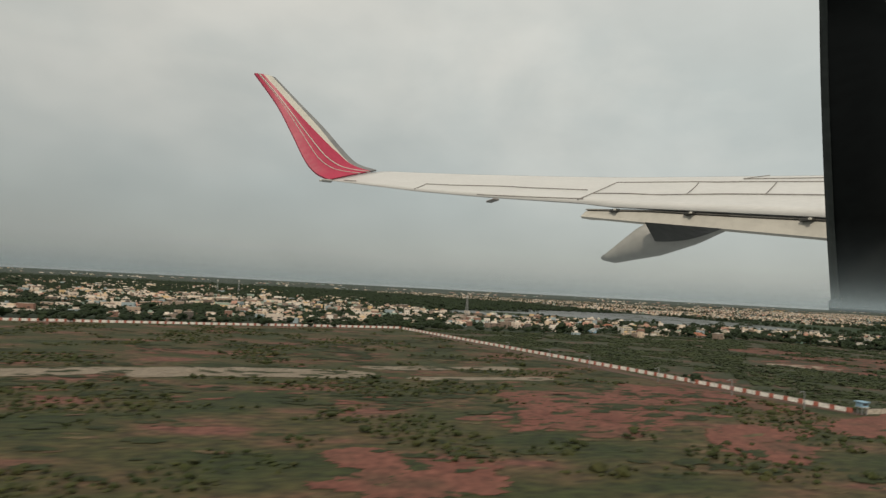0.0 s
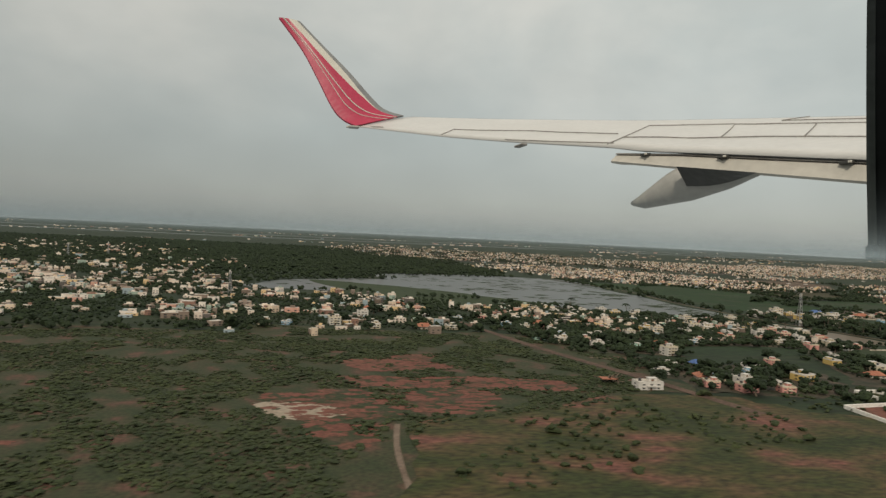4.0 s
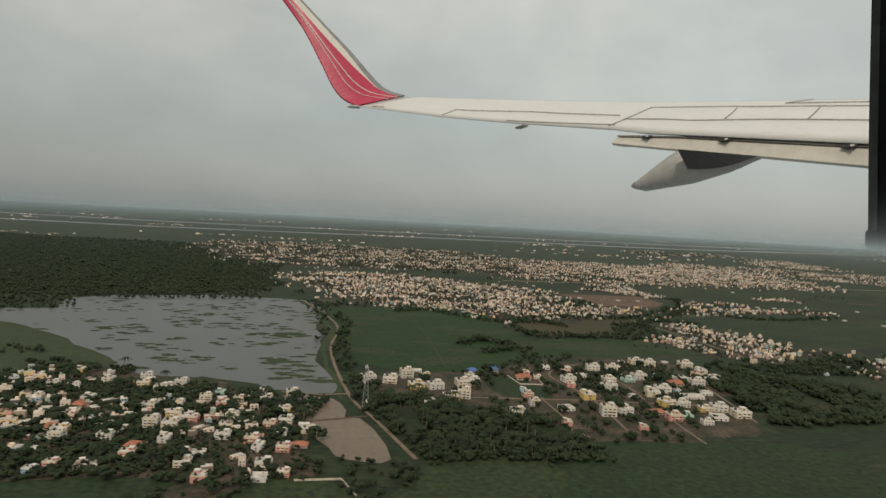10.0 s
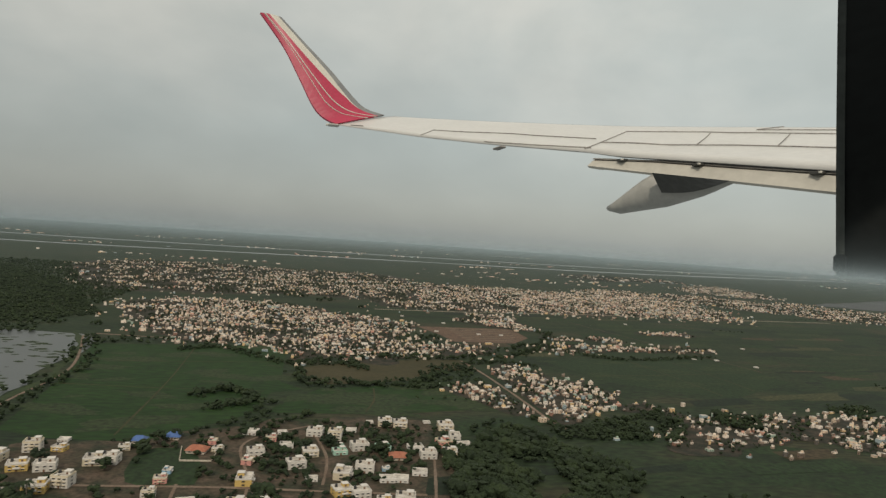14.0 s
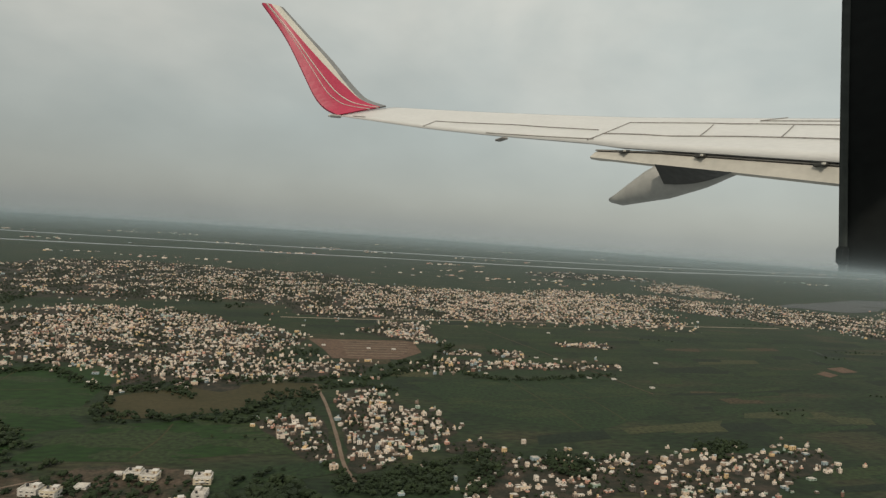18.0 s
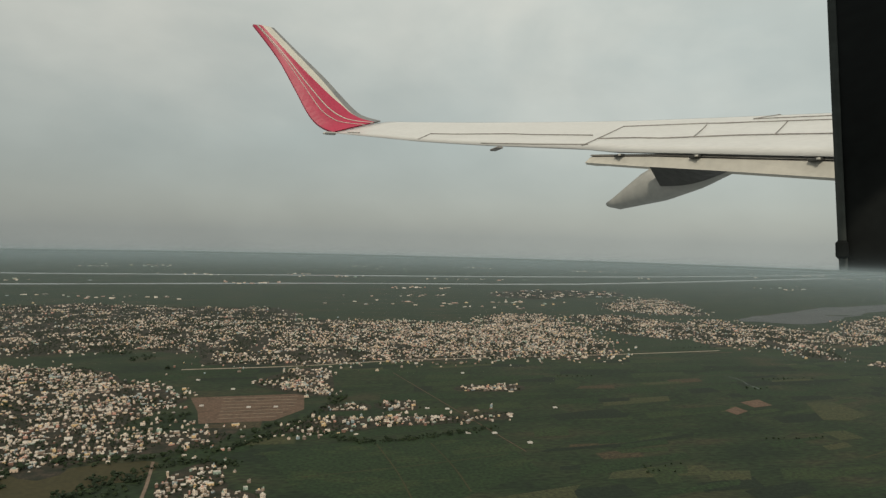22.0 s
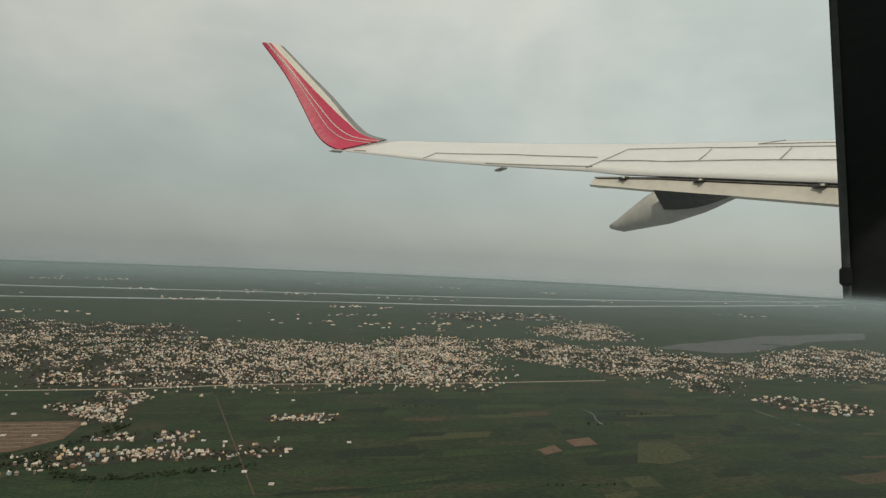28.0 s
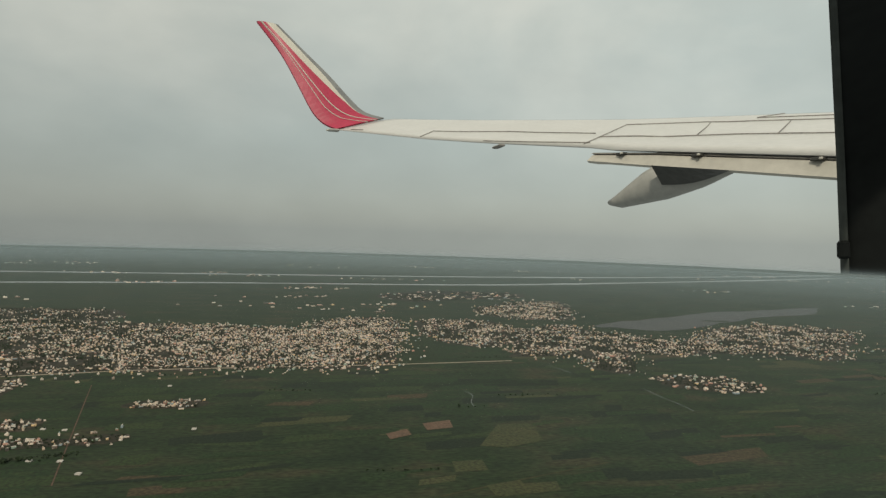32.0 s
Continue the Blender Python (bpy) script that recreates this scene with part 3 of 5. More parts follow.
VILL_J = [(-2.5, 15.9), (-9.0, 14.4), (-18.0, 30.0), (-9.0, 36.0), (-3.0, 30.0)]
VILL_K = [(-22.0, 34.0), (-3.0, 34.0), (2.0, 31.0), (4.0, 38.0), (-6.0, 60.0), (-30.0, 60.0)]
PLOT_WALLS = [[(27.06, 22.62), (27.19, 21.72), (27.84, 21.7), (27.87, 22.24)],
              [(31.67, 19.85), (31.76, 19.37), (32.08, 19.27)],
              [(21.55, 15.39), (22.33, 15.43), (22.62, 14.64)]]
STREAMS = [[(66.88, 46.16), (67.18, 45.09), (66.79, 43.63), (66.79, 42.48)], [(74.48, 53.51), (74.78, 52.34), (75.25, 50.87)], [(78.18, 46.29), (78.26, 44.22), (78.47, 42.71), (78.53, 41.19)]]
RED_FIELDS = [[(63.58, 39.82), (64.97, 40.31), (64.93, 39.1), (63.64, 38.75)], [(61.7, 38.37), (62.72, 38.98), (62.83, 38.13), (61.81, 37.55)]]
PALE_FIELDS = [[(65.61, 36.36), (67.16, 39.42), (68.88, 39.5), (68.65, 36.91), (66.8, 36.12)], [(92.77, 54.35), (95.14, 55.0), (95.94, 52.81), (94.84, 51.61), (93.15, 52.44)], [(64.81, 32.01), (66.21, 32.43), (66.34, 31.45), (64.96, 30.97)]]
FIELD_TRACK = [(63.0, 31.2), (65.25, 32.07), (67.74, 32.99), (70.52, 34.01)]
GROVES_LATE = [[(36.03, 26.29), (36.88, 24.53), (39.02, 25.42), (40.82, 26.39), (41.13, 25.12), (39.93, 23.4), (36.58, 23.44)], [(42.97, 26.44), (43.83, 25.78), (43.7, 24.54), (42.59, 24.35), (42.15, 25.33)], [(48.37, 28.16), (49.83, 27.1), (48.17, 25.84), (47.49, 26.54)]]
TREE_BELTS = [[(37.71, 34.48), (39.2, 35.62), (40.71, 37.65), (42.96, 42.44)], [(40.8, 38.25), (42.84, 35.45), (45.6, 35.37), (49.34, 36.65)], [(24.82, 34.02), (26.25, 34.64), (28.8, 32.08), (30.93, 32.28), (31.65, 31.47)], [(34.4, 31.85), (36.79, 33.33), (38.92, 33.04)]]
FOREST = [(-14.93, 79.45), (-3.67, 71.34), (4.91, 67.99), (14.51, 52.72), (19.4, 42.27), (15.07, 37.03), (10.29, 35.43), (5.75, 34.96)]
GROVE = [(22.96, 19.9), (24.07, 20.8), (25.55, 19.26), (27.46, 18.55), (27.51, 16.13), (23.71, 16.32)]
GROVE_B = [(33.0, 21.98), (35.23, 24.48), (36.7, 22.13), (37.33, 20.47), (35.53, 18.56), (32.5, 18.27)]
RIVER_A = [(-60.0, 138.0), (-15.0, 134.0), (0.0, 135.0), (40.0, 140.0), (80.0, 144.5), (117.0, 152.0), (160.0, 166.0), (235.0, 196.0)]
RIVER_B = [(-60.0, 112.0), (-15.0, 110.0), (0.0, 111.0), (40.0, 119.0), (80.0, 123.5), (105.0, 131.0), (166.0, 156.0), (235.0, 188.0)]
LAKE_C = [(86.72, 74.15), (95.67, 79.34), (107.57, 86.23), (118.21, 89.31), (129.23, 93.87), (122.5, 86.15), (112.83, 82.45), (103.02, 76.35), (93.77, 70.53), (88.26, 71.92)]
ROAD_C = [(33.56, 49.77), (40.22, 50.53), (47.0, 52.1), (54.0, 52.9), (62.3, 53.6), (72.3, 55.0)]
ROAD_D = [(46.05, 48.27), (47.99, 40.41), (49.75, 33.32)]
ROAD_E = [(35.9, 33.6), (36.3, 30.9), (36.6, 27.6), (36.75, 25.4), (37.0, 24.2)]
BANK = [(7.6, 29.85), (9.37, 29.73), (12.43, 27.67), (15.4, 24.26), (16.29, 23.09), (14.54, 22.09), (13.43, 21.48), (11.08, 23.01)]
SPIT = [(9.19, 25.34), (10.8, 27.43), (12.93, 25.01), (15.07, 22.79), (13.95, 20.15), (11.98, 22.95)]
TOWN_WEST = [(18.95, 47.27), (21.8, 50.5), (28.1, 50.5), (31.6, 46.5), (35.4, 43.2), (34.28, 40.1), (34.02, 36.69), (36.14, 37.55), (38.33, 37.2), (37.75, 35.15), (35.93, 34.65), (33.62, 33.85), (32.81, 32.31), (31.88, 32.22), (31.26, 33.42), (29.15, 32.72), (28.78, 34.69), (26.1, 35.8), (24.37, 35.9), (22.6, 38.3)]
TOWN_WEST_FAR = [(7.14, 72.8), (10.3, 82.87), (17.72, 84.95), (23.98, 82.58), (36.59, 82.53), (38.98, 71.44), (33.83, 60.3), (27.09, 56.08), (22.04, 54.25), (14.47, 55.29)]
TOWN_MAIN = [(34.56, 51.25), (33.27, 57.32), (35.28, 62.99), (40.17, 72.32), (47.85, 72.03), (56.43, 69.31), (58.37, 75.63), (65.75, 77.19), (64.31, 58.01), (62.15, 52.79), (53.91, 52.54), (47.16, 52.08), (40.13, 51.0)]
TOWN_MAIN_WEST = [(23.99, 71.03), (33.92, 74.83), (39.52, 70.81), (39.29, 66.77), (35.19, 63.42), (32.88, 57.69), (33.13, 54.99), (29.48, 56.55), (26.05, 57.19), (21.2, 68.08)]
TOWN_EAST = [(73.27, 58.31), (79.51, 71.5), (83.46, 73.68), (85.43, 68.75), (87.95, 65.86), (89.79, 63.25), (89.71, 59.79), (87.78, 57.32), (83.02, 57.25), (79.97, 50.81), (77.67, 51.62), (78.27, 56.38), (73.36, 56.68)]
TOWN_TOP = [(77.06, 88.26), (84.68, 95.56), (90.75, 96.34), (87.14, 81.35), (83.7, 77.27), (78.96, 78.6), (76.18, 82.53)]
TOWN_EAST_FAR = [(68.31, 76.18), (74.67, 77.15), (76.86, 72.39), (78.33, 69.93), (74.93, 62.92), (71.82, 60.28), (68.31, 63.36), (67.6, 69.64)]
TOWN_EDGE = [(86.88, 58.68), (97.51, 70.39), (107.09, 75.11), (111.31, 73.29), (114.52, 70.6), (100.06, 55.56), (96.86, 56.7), (93.38, 57.6), (88.19, 57.55)]
TOWN_F_WEST = [(34.21, 28.94), (36.0, 29.6), (36.4, 27.4), (36.5, 25.2), (35.75, 25.66), (34.91, 27.41)]
TOWN_F_EAST = [(36.77, 32.05), (38.08, 33.38), (38.72, 31.12), (39.78, 30.17), (40.31, 28.39), (39.41, 26.83), (38.84, 26.35), (37.78, 25.09), (36.9, 25.05), (36.8, 28.3)]
ROW_A = [(39.81, 36.84), (41.54, 38.61), (44.55, 38.86), (48.83, 38.72), (50.56, 39.18), (50.56, 38.12), (48.86, 37.52), (44.71, 37.17), (41.84, 36.26), (40.08, 36.14)]
ROW_B = [(44.46, 41.04), (46.27, 41.54), (46.32, 39.77), (44.77, 39.83)]
ROW_C = [(41.79, 40.95), (43.93, 41.1), (43.95, 39.96), (42.07, 39.86)]
ROW_D = [(49.39, 44.57), (52.72, 44.69), (52.48, 43.11), (49.31, 43.3)]
GREEN_A = [(27.39, 17.21), (32.85, 16.91), (32.35, 15.43), (31.38, 14.56), (25.76, 14.61), (26.68, 16.3)]
GREEN_B = [(20.97, 15.51), (22.23, 15.3), (22.89, 13.88), (23.07, 12.98), (22.07, 11.84), (19.84, 11.99), (20.1, 13.66)]
GREEN_C = [(16.49, 15.36), (19.46, 15.55), (19.08, 14.52), (16.56, 14.48)]
GREEN_D = [(24.97, 16.98), (26.41, 15.59), (23.74, 11.87), (22.44, 11.82), (23.48, 13.23), (22.97, 14.51)]
GREEN_E = [(26.32, 22.4), (27.4, 22.32), (27.7, 20.44), (26.43, 20.56)]
EARTH_A = [(23.59, 22.99), (25.32, 23.03), (29.57, 24.33), (33.83, 23.29), (32.54, 19.33), (30.59, 17.36), (27.37, 17.52), (27.18, 18.7), (25.8, 18.88), (25.51, 20.46), (24.08, 20.79)]
LANE_A = [(28.62, 17.95), (28.74, 20.43), (28.4, 22.93), (29.89, 24.35)]
LANE_B = [(30.2, 20.39), (30.29, 21.99), (29.98, 23.77)]
LANE_C = [(32.77, 21.98), (32.47, 20.04), (32.19, 18.57)]
LANE_D = [(27.39, 20.45), (27.49, 18.26), (27.57, 17.28)]
LANE_E = [(30.13, 19.34), (30.05, 17.91), (30.03, 17.17)]
LANE_F = [(13.92, 13.85), (14.69, 13.72), (15.34, 13.87)]
HOMES_A = [(23.02, 21.83), (23.61, 21.67), (24.1, 22.23), (24.25, 21.14), (24.76, 21.13), (24.46, 19.87), (25.0, 20.05), (25.37, 20.32), (25.55, 21.47), (25.81, 21.54), (26.08, 22.83), (26.38, 18.89), (26.75, 23.12), (27.45, 22.22), (28.47, 23.57), (28.72, 22.04), (29.37, 22.62), (29.63, 21.31), (27.73, 19.39), (28.66, 20.4), (28.64, 19.0), (30.02, 23.5), (30.51, 23.23), (30.59, 22.19), (29.92, 22.04), (31.06, 22.49), (31.85, 24.42), (32.25, 24.29), (31.62, 22.52), (31.93, 21.87)]
HOMES_B = [(31.1, 21.09), (31.53, 20.54), (30.57, 19.85), (30.16, 18.69), (30.56, 18.87), (30.93, 19.75), (31.82, 20.55), (31.78, 19.45), (31.36, 18.76), (32.06, 18.94), (33.45, 24.13), (33.53, 23.29), (32.63, 21.96), (33.17, 22.07), (32.28, 20.92), (33.69, 22.79), (29.08, 19.12), (30.61, 20.72), (32.41, 22.52), (33.15, 22.77)]
HOMES_C = [(13.9, 11.26), (14.68, 12.34), (15.3, 12.04), (15.87, 11.68), (16.38, 12.24), (16.45, 11.77), (15.56, 11.15), (15.12, 11.46), (15.84, 14.24), (15.84, 13.13), (17.23, 12.02), (17.65, 13.45), (16.94, 13.1), (19.82, 13.69), (19.6, 12.95), (19.08, 13.53), (19.03, 12.38), (20.98, 15.38), (21.17, 18.25), (11.02, 17.02), (11.69, 17.03), (9.82, 16.91), (8.9, 17.33), (7.28, 17.08), (7.8, 17.11), (13.27, 17.86), (13.53, 15.87), (13.96, 15.56), (14.3, 17.63), (14.84, 18.87)]
HOMES_D = [(14.55, 21.24), (15.29, 15.75), (16.05, 16.61), (18.55, 18.02), (18.18, 19.19), (18.18, 20.67), (17.92, 17.32), (17.1, 17.24), (19.27, 18.37), (21.15, 20.34), (20.03, 15.35), (19.62, 15.99), (19.51, 16.44), (21.65, 17.72), (12.88, 19.04), (10.82, 21.57), (11.28, 19.25), (12.13, 18.68), (9.13, 18.25), (9.85, 20.39), (9.63, 19.15), (22.93, 21.4), (19.99, 19.78), (15.01, 16.58), (14.51, 15.65), (15.43, 14.89)]
HOMES_E = [(18.08, 20.57), (18.4, 21.17), (17.57, 20.98), (19.46, 20.42), (20.16, 19.97), (18.83, 18.68), (19.14, 18.41), (20.05, 17.35), (20.63, 17.13), (20.87, 18.01), (21.26, 16.68), (20.79, 16.77), (19.77, 16.5), (19.02, 17.18), (19.26, 19.69), (19.68, 19.41), (18.93, 17.98)]
MASTS = [(22.87, 19.55), (22.51, 17.12)]
MAST_FAR = [(5.57, 23.03), (-4.35, 42.16), (-5.13, 38.52)]
GATE = [(5.52, 5.74)]
LAMPS = [(5.12, 5.94), (4.81, 6.69), (4.46, 7.68), (4.05, 8.87), (3.76, 9.72), (3.42, 10.78)]
COMPOUND = [(16.48, 10.25), (17.62, 10.43), (17.86, 9.3), (16.49, 9.48)]
COMPOUND_B = [(17.47, 11.19), (17.88, 11.22), (17.97, 10.6), (17.52, 10.59)]
RUIN = [(13.39, 11.68)]
TANKS = [(21.51, 17.9), (21.63, 17.9), (22.94, 19.56)]
WAREHOUSE = [(31.46, 24.71), (31.86, 24.74), (33.03, 24.78)]
HEDGE_A = [(29.34, 30.94), (30.14, 28.71), (33.38, 29.53), (34.39, 31.08), (36.02, 31.96)]
HEDGE_B = [(29.23, 32.08), (32.9, 33.91), (36.36, 34.36), (40.49, 38.32)]
HEDGE_C = [(29.61, 29.27), (31.94, 29.04), (33.9, 28.79)]
HEDGE_D = [(26.53, 27.03), (27.52, 27.81), (28.22, 26.65), (27.11, 25.71)]
SITE_HUTS = [(38.41, 40.81), (39.66, 40.8)]
LONE_HOMES = [(47.98, 35.88), (49.11, 35.76), (50.24, 34.36), (46.85, 39.96), (47.8, 39.75), (53.21, 39.58), (50.29, 47.87), (39.36, 36.17), (36.2, 41.25), (35.04, 46.84), (37.2, 44.56)]

rng = np.random.default_rng(7)
AIRFIELD = [(-40.0, -6.0), (16.0, -6.0), (15.64, 7.23), (9.26, 6.24), (5.51, 5.65), (4.55, 8.69), (2.23, 15.65), (-1.92, 14.65), (-20.0, 9.5), (-40.0, 5.0)]
patch("airfield", AIRFIELD, 0.006, M_GRASS, "rough airfield grass with bare red soil patches", "grass", 0.004, 1)
for pts in (SCRUB, SCRUB_B):
    patch("scrubland", pts, 0.008, M_SCRUB, "scrubland soil, green cover with red bare earth", "ground")
for pts in (RED_A, RED_B, RED_C, RED_D, RED_E, RED_F, RED_G, RED_H, RED_I, RED_J, RED_K, RED_L, RED_M, RED_N, RED_O):
    blotches("red_soil", pts, 190 if pts is RED_J else 300, 0.085, 0.012, M_RED, "ragged patches of bare red soil in rough grass", "soil", rng, 2.0)
    blotches("weeds", pts, 110 if pts is RED_J else 60, 0.06, 0.0155, M_WEEDS, "dark weeds growing over the red soil", "weeds", rng, 1.6)
patch("sand_patch", PALE, 0.015, M_PALE, "pale sandy patch on red soil", "sand", 0.2, 12)
for pts in (STRIP_A, STRIP_B, STRIP_C, STRIP_D):
    patch("concrete_strip", pts, 0.020, M_STRIP, "old pale concrete strip in the airfield grass", "strip", 0.04, 6)
for area, n, size, mat, nm, lb in (([(-9.0, 2.4), (5.0, 2.4), (5.2, 5.34), (4.13, 8.69), (1.97, 14.98), (-9.0, 11.5)], 380, 0.05, M_DRY, "dry_grass", "straw brown streaks of dry grass"),
                              ([(-3.24, 5.79), (4.58, 5.64), (4.24, 7.84), (2.39, 13.33), (-3.37, 10.29)], 330, 0.05, M_RED, "red_soil", "thin streaks of bare red soil in the grass"),
                              ([(5.62, 3.65), (12.0, 4.6), (15.14, 7.13), (13.99, 9.76), (10.53, 8.92), (9.37, 6.35), (5.83, 5.24)], 220, 0.07, M_DRY, "dry_grass", "straw brown streaks of dry grass")):
    blotches("weeds", area, n * 3, size * 1.6, 0.0085, M_WEEDS, "dark green weeds in streaks over the grass", "weeds", rng, 2.0, 1.1)
    blotches(nm, area, n, size, 0.0125, mat, lb, "grass" if mat is M_DRY else "soil", rng, 3.6)
ribbon("dirt_track", TRACK_A, 0.07, 0.020, M_TRACK, "pale dirt track through the scrub")
ribbon("perimeter_track", ROAD_W, 0.20, 0.020, M_DIRT, "dirt track inside the airfield wall")
ribbon("perimeter_track", ROAD_V, 0.19, 0.022, M_RED, "red dirt track along the airfield wall", "road", 0.4)
ribbon("perimeter_track", ROAD_V2, 0.08, 0.024, M_TRACK, "dirt track through grass")
patch("lake", LAKE, 0.010, M_WATER, "grey shallow lake with floating weed", "lake")
patch("lake", LAKE_B, 0.010, M_WATER, "grey shallow lake with floating weed", "lake")
patch("reed_bank", BANK, 0.017, M_WEED, "wide green reed bank along the lake", "bank", 0.06)
SHORE = [(x - 0.12, y) for x, y in BUND[:-2]] + [(x - w, y) for (x, y), w in zip(BUND[-3::-1], (0.22, 0.30, 0.38, 0.34, 0.28))]
patch("reed_bank", SHORE, 0.0185, M_WEED, "strip of green reeds below the lake embankment", "bank", 0.03)
patch("reed_bank", SPIT, 0.018, M_WEED, "green reed bank reaching into the lake", "bank", 0.12)
for pts in (POND_A, POND_B):
    patch("pond", pts, 0.012, M_POND, "muddy brown fish pond", "pond", 0.03, 3)
ribbon("pond_bund", [(21.33, 18.39), (22.0, 18.58), (22.9, 18.84)], 0.09, 0.030, M_DIRT, "narrow earth bund between two ponds", "bund", 0.3)
ribbon("embankment_road", BUND, 0.09, 0.034, M_TRACK, "earth road on the lake embankment")
ribbon("embankment_road", BUND_W, 0.10, 0.036, M_TRACK, "earth road between lake and pond")
ribbon("village_road", ROAD_A, 0.2, 0.034, M_DIRT, "narrow worn road beside the scrub")
ribbon("village_road", ROAD_B, 0.10, 0.036, M_TRACK, "pale dirt road between houses")
ribbon("far_track", ROAD_FAR, 0.16, 0.036, M_TRACK, "brown earth track at the field's edge")
ribbon("country_road", ROAD_C, 0.22, 0.034, M_PALE, "pale road along the edge of the town")
ribbon("country_road", ROAD_D, 0.05, 0.036, M_DIRT, "narrow straight track between fields")
ribbon("country_road", ROAD_E, 0.11, 0.038, M_TRACK, "straight brown road between fields and houses")
for pts in (PADDY, PADDY_B, PADDY_C, PADDY_D):
    patch("paddy_field", pts, 0.012, M_FIELD[0] if pts is PADDY_C else M_PADDY, "bright green paddy field", "field", 0.015, 1)
patch("fallow_field", FALLOW, 0.018, M_FALLOW, "olive brown fallow field ringed by trees", "field", 0.03)
patch("building_site", SITE, 0.018, M_SITE, "cleared brown earth of a building site", "site", 0.008, 1)
patch("far_lake", LAKE_C, 0.016, M_FARLAKE, "grey lake beyond the town", "lake", 0.04)
ribbon("river", RIVER_A, 2.6, 0.03, M_RIVER, "wide pale river on the plain", "river", 0.3)
ribbon("river", RIVER_B, 2.4, 0.03, M_RIVER, "wide pale river on the plain", "river", 0.35)
for pts in (VILL_H, VILL_I, VILL_C, VILL_B, VILL_D):
    patch("village_ground", pts, 0.007, M_YARD, "trodden brown earth between village houses", "ground", 0.2, 10)
for pts in (COMPOUND, COMPOUND_B):
    patch("walled_plot", pts, 0.014, M_RED if pts is COMPOUND else M_GRASS, "bare plot inside a low white wall", "plot", 0.0, 1)

for pts in (GREEN_A, GREEN_B, GREEN_C, GREEN_D, GREEN_E):
    patch("green_field", pts, 0.009, M_FIELD[0] if pts in (GREEN_A, GREEN_C, GREEN_E) else M_FIELD[1], "green field beside the village", "field", 0.03, 3)
patch("village_ground", EARTH_A, 0.0075, M_YARD, "bare brown building plots with weeds", "ground", 0.08, 6)
for pts in (LANE_A, LANE_B, LANE_C, LANE_D, LANE_E, LANE_F):
    ribbon("village_lane", pts, 0.065, 0.033, M_TRACK, "narrow dirt lane between plots", "road", 0.25)
for a, b in (((22.48, 28.17), (28.44, 27.81)), ((25.41, 23.38), (25.19, 34.8)), ((22.33, 31.58), (28.57, 32.19)), ((31.43, 25.75), (31.86, 28.53)), ((41.17, 31.54), (48.98, 33.16)), ((44.73, 28.69), (44.01, 34.8)), ((46.71, 29.64), (46.18, 34.74))):
    ribbon("field_bund", [a, ((a[0] + b[0]) / 2 + 0.12, (a[1] + b[1]) / 2 - 0.1), b], 0.05, 0.026, M_FALLOW, "low earth bund between paddy plots", "bund", 0.3)
for pts in (PADDY, PADDY_C, PADDY_D):
    blotches("rough_crop", pts, 26, 0.55, 0.0195, M_FIELD[1], "paler ragged patches in the crop", "crop", rng, 2.6)
blotches("rough_pasture", [(24, 10), (45, 10), (45, 22), (38, 25), (34, 16), (27, 14.5)], 160, 0.5, 0.009, M_FIELD[0], "paler rough pasture in streaks", "grass", rng, 3.0)
# plot lines on the building site
for k in range(7):
    y = 39.0 + 0.6 * k
    ribbon("plot_line", [(37.3 - 0.05 * k, y), (38.9, y + 0.1), (min(40.6, 39.8 + 0.25 * k), y + 0.2)], 0.07, 0.034 + 0.002 * k, M_STRIP, "pale graded line across the site")

# weed floating on the lake
blotches("floating_weed", [(19.6, 34.5), (21.4, 34.5), (21.8, 26.0), (21.9, 21.5), (20.6, 22.0), (20.0, 28.0)], 34, 0.26, 0.0202, M_WEED, "broad mats of green weed near the lake shore", "weed", rng, 2.2)
for pts, n in ((LAKE_B, 300), (LAKE, 130)):
    blotches("floating_weed", pts, n, 0.17, 0.0205, M_WEED, "dark green weed floating on the lake in patches", "weed", rng, 1.7, 0.7)

# strip fields of the plain
TOWN_LIST = [TOWN_WEST, TOWN_WEST_FAR, TOWN_MAIN, TOWN_MAIN_WEST, TOWN_EAST, TOWN_EAST_FAR, TOWN_EDGE, TOWN_TOP]
VILLAGE_LIST = [TOWN_F_WEST, TOWN_F_EAST, TOWN_H, ROW_A, ROW_B, ROW_C, ROW_D, TOWN_I, TOWN_E, TOWN_D]
KEEP_OFF = TOWN_LIST + VILLAGE_LIST + [LAKE_C, FALLOW, SITE, PADDY_C]


def free_of(outlines, xy):
    ok = np.ones(len(xy), bool)
    for o in outlines:
        ok &= ~inside(o, xy[:, 0], xy[:, 1])
    return ok


FIELD_AT = []
for k in range(760):
    cx, cy = rng.uniform(33, 115), 18 + 44 * rng.random() ** 0.8
    w, d = rng.uniform(0.5, 2.2), rng.uniform(0.16, 0.6)
    if free_of(KEEP_OFF, np.array([[cx, cy], [cx - w, cy], [cx + w, cy]])).all():
        FIELD_AT.append((cx, cy, w, d))
for cx, cy, w, d in FIELD_AT:
    a = radians(rng.normal(6, 5))
    ring = []
    for sx, sy in ((-1, 1), (1, 1), (1, -1), (-1, -1)):
        u, v = sx * w * rng.uniform(0.8, 1.1) + 0.35 * sy * d, sy * d * rng.uniform(0.7, 1.15)
        ring.append((cx + u * math.cos(a) - v * math.sin(a), cy + u * math.sin(a) + v * math.cos(a)))
    patch("field", ring, 0.005, M_FIELD[int(rng.choice(5, p=[0.42, 0.24, 0.09, 0.22, 0.03]))], "farm field on the green plain", "field", 0.01, 1)
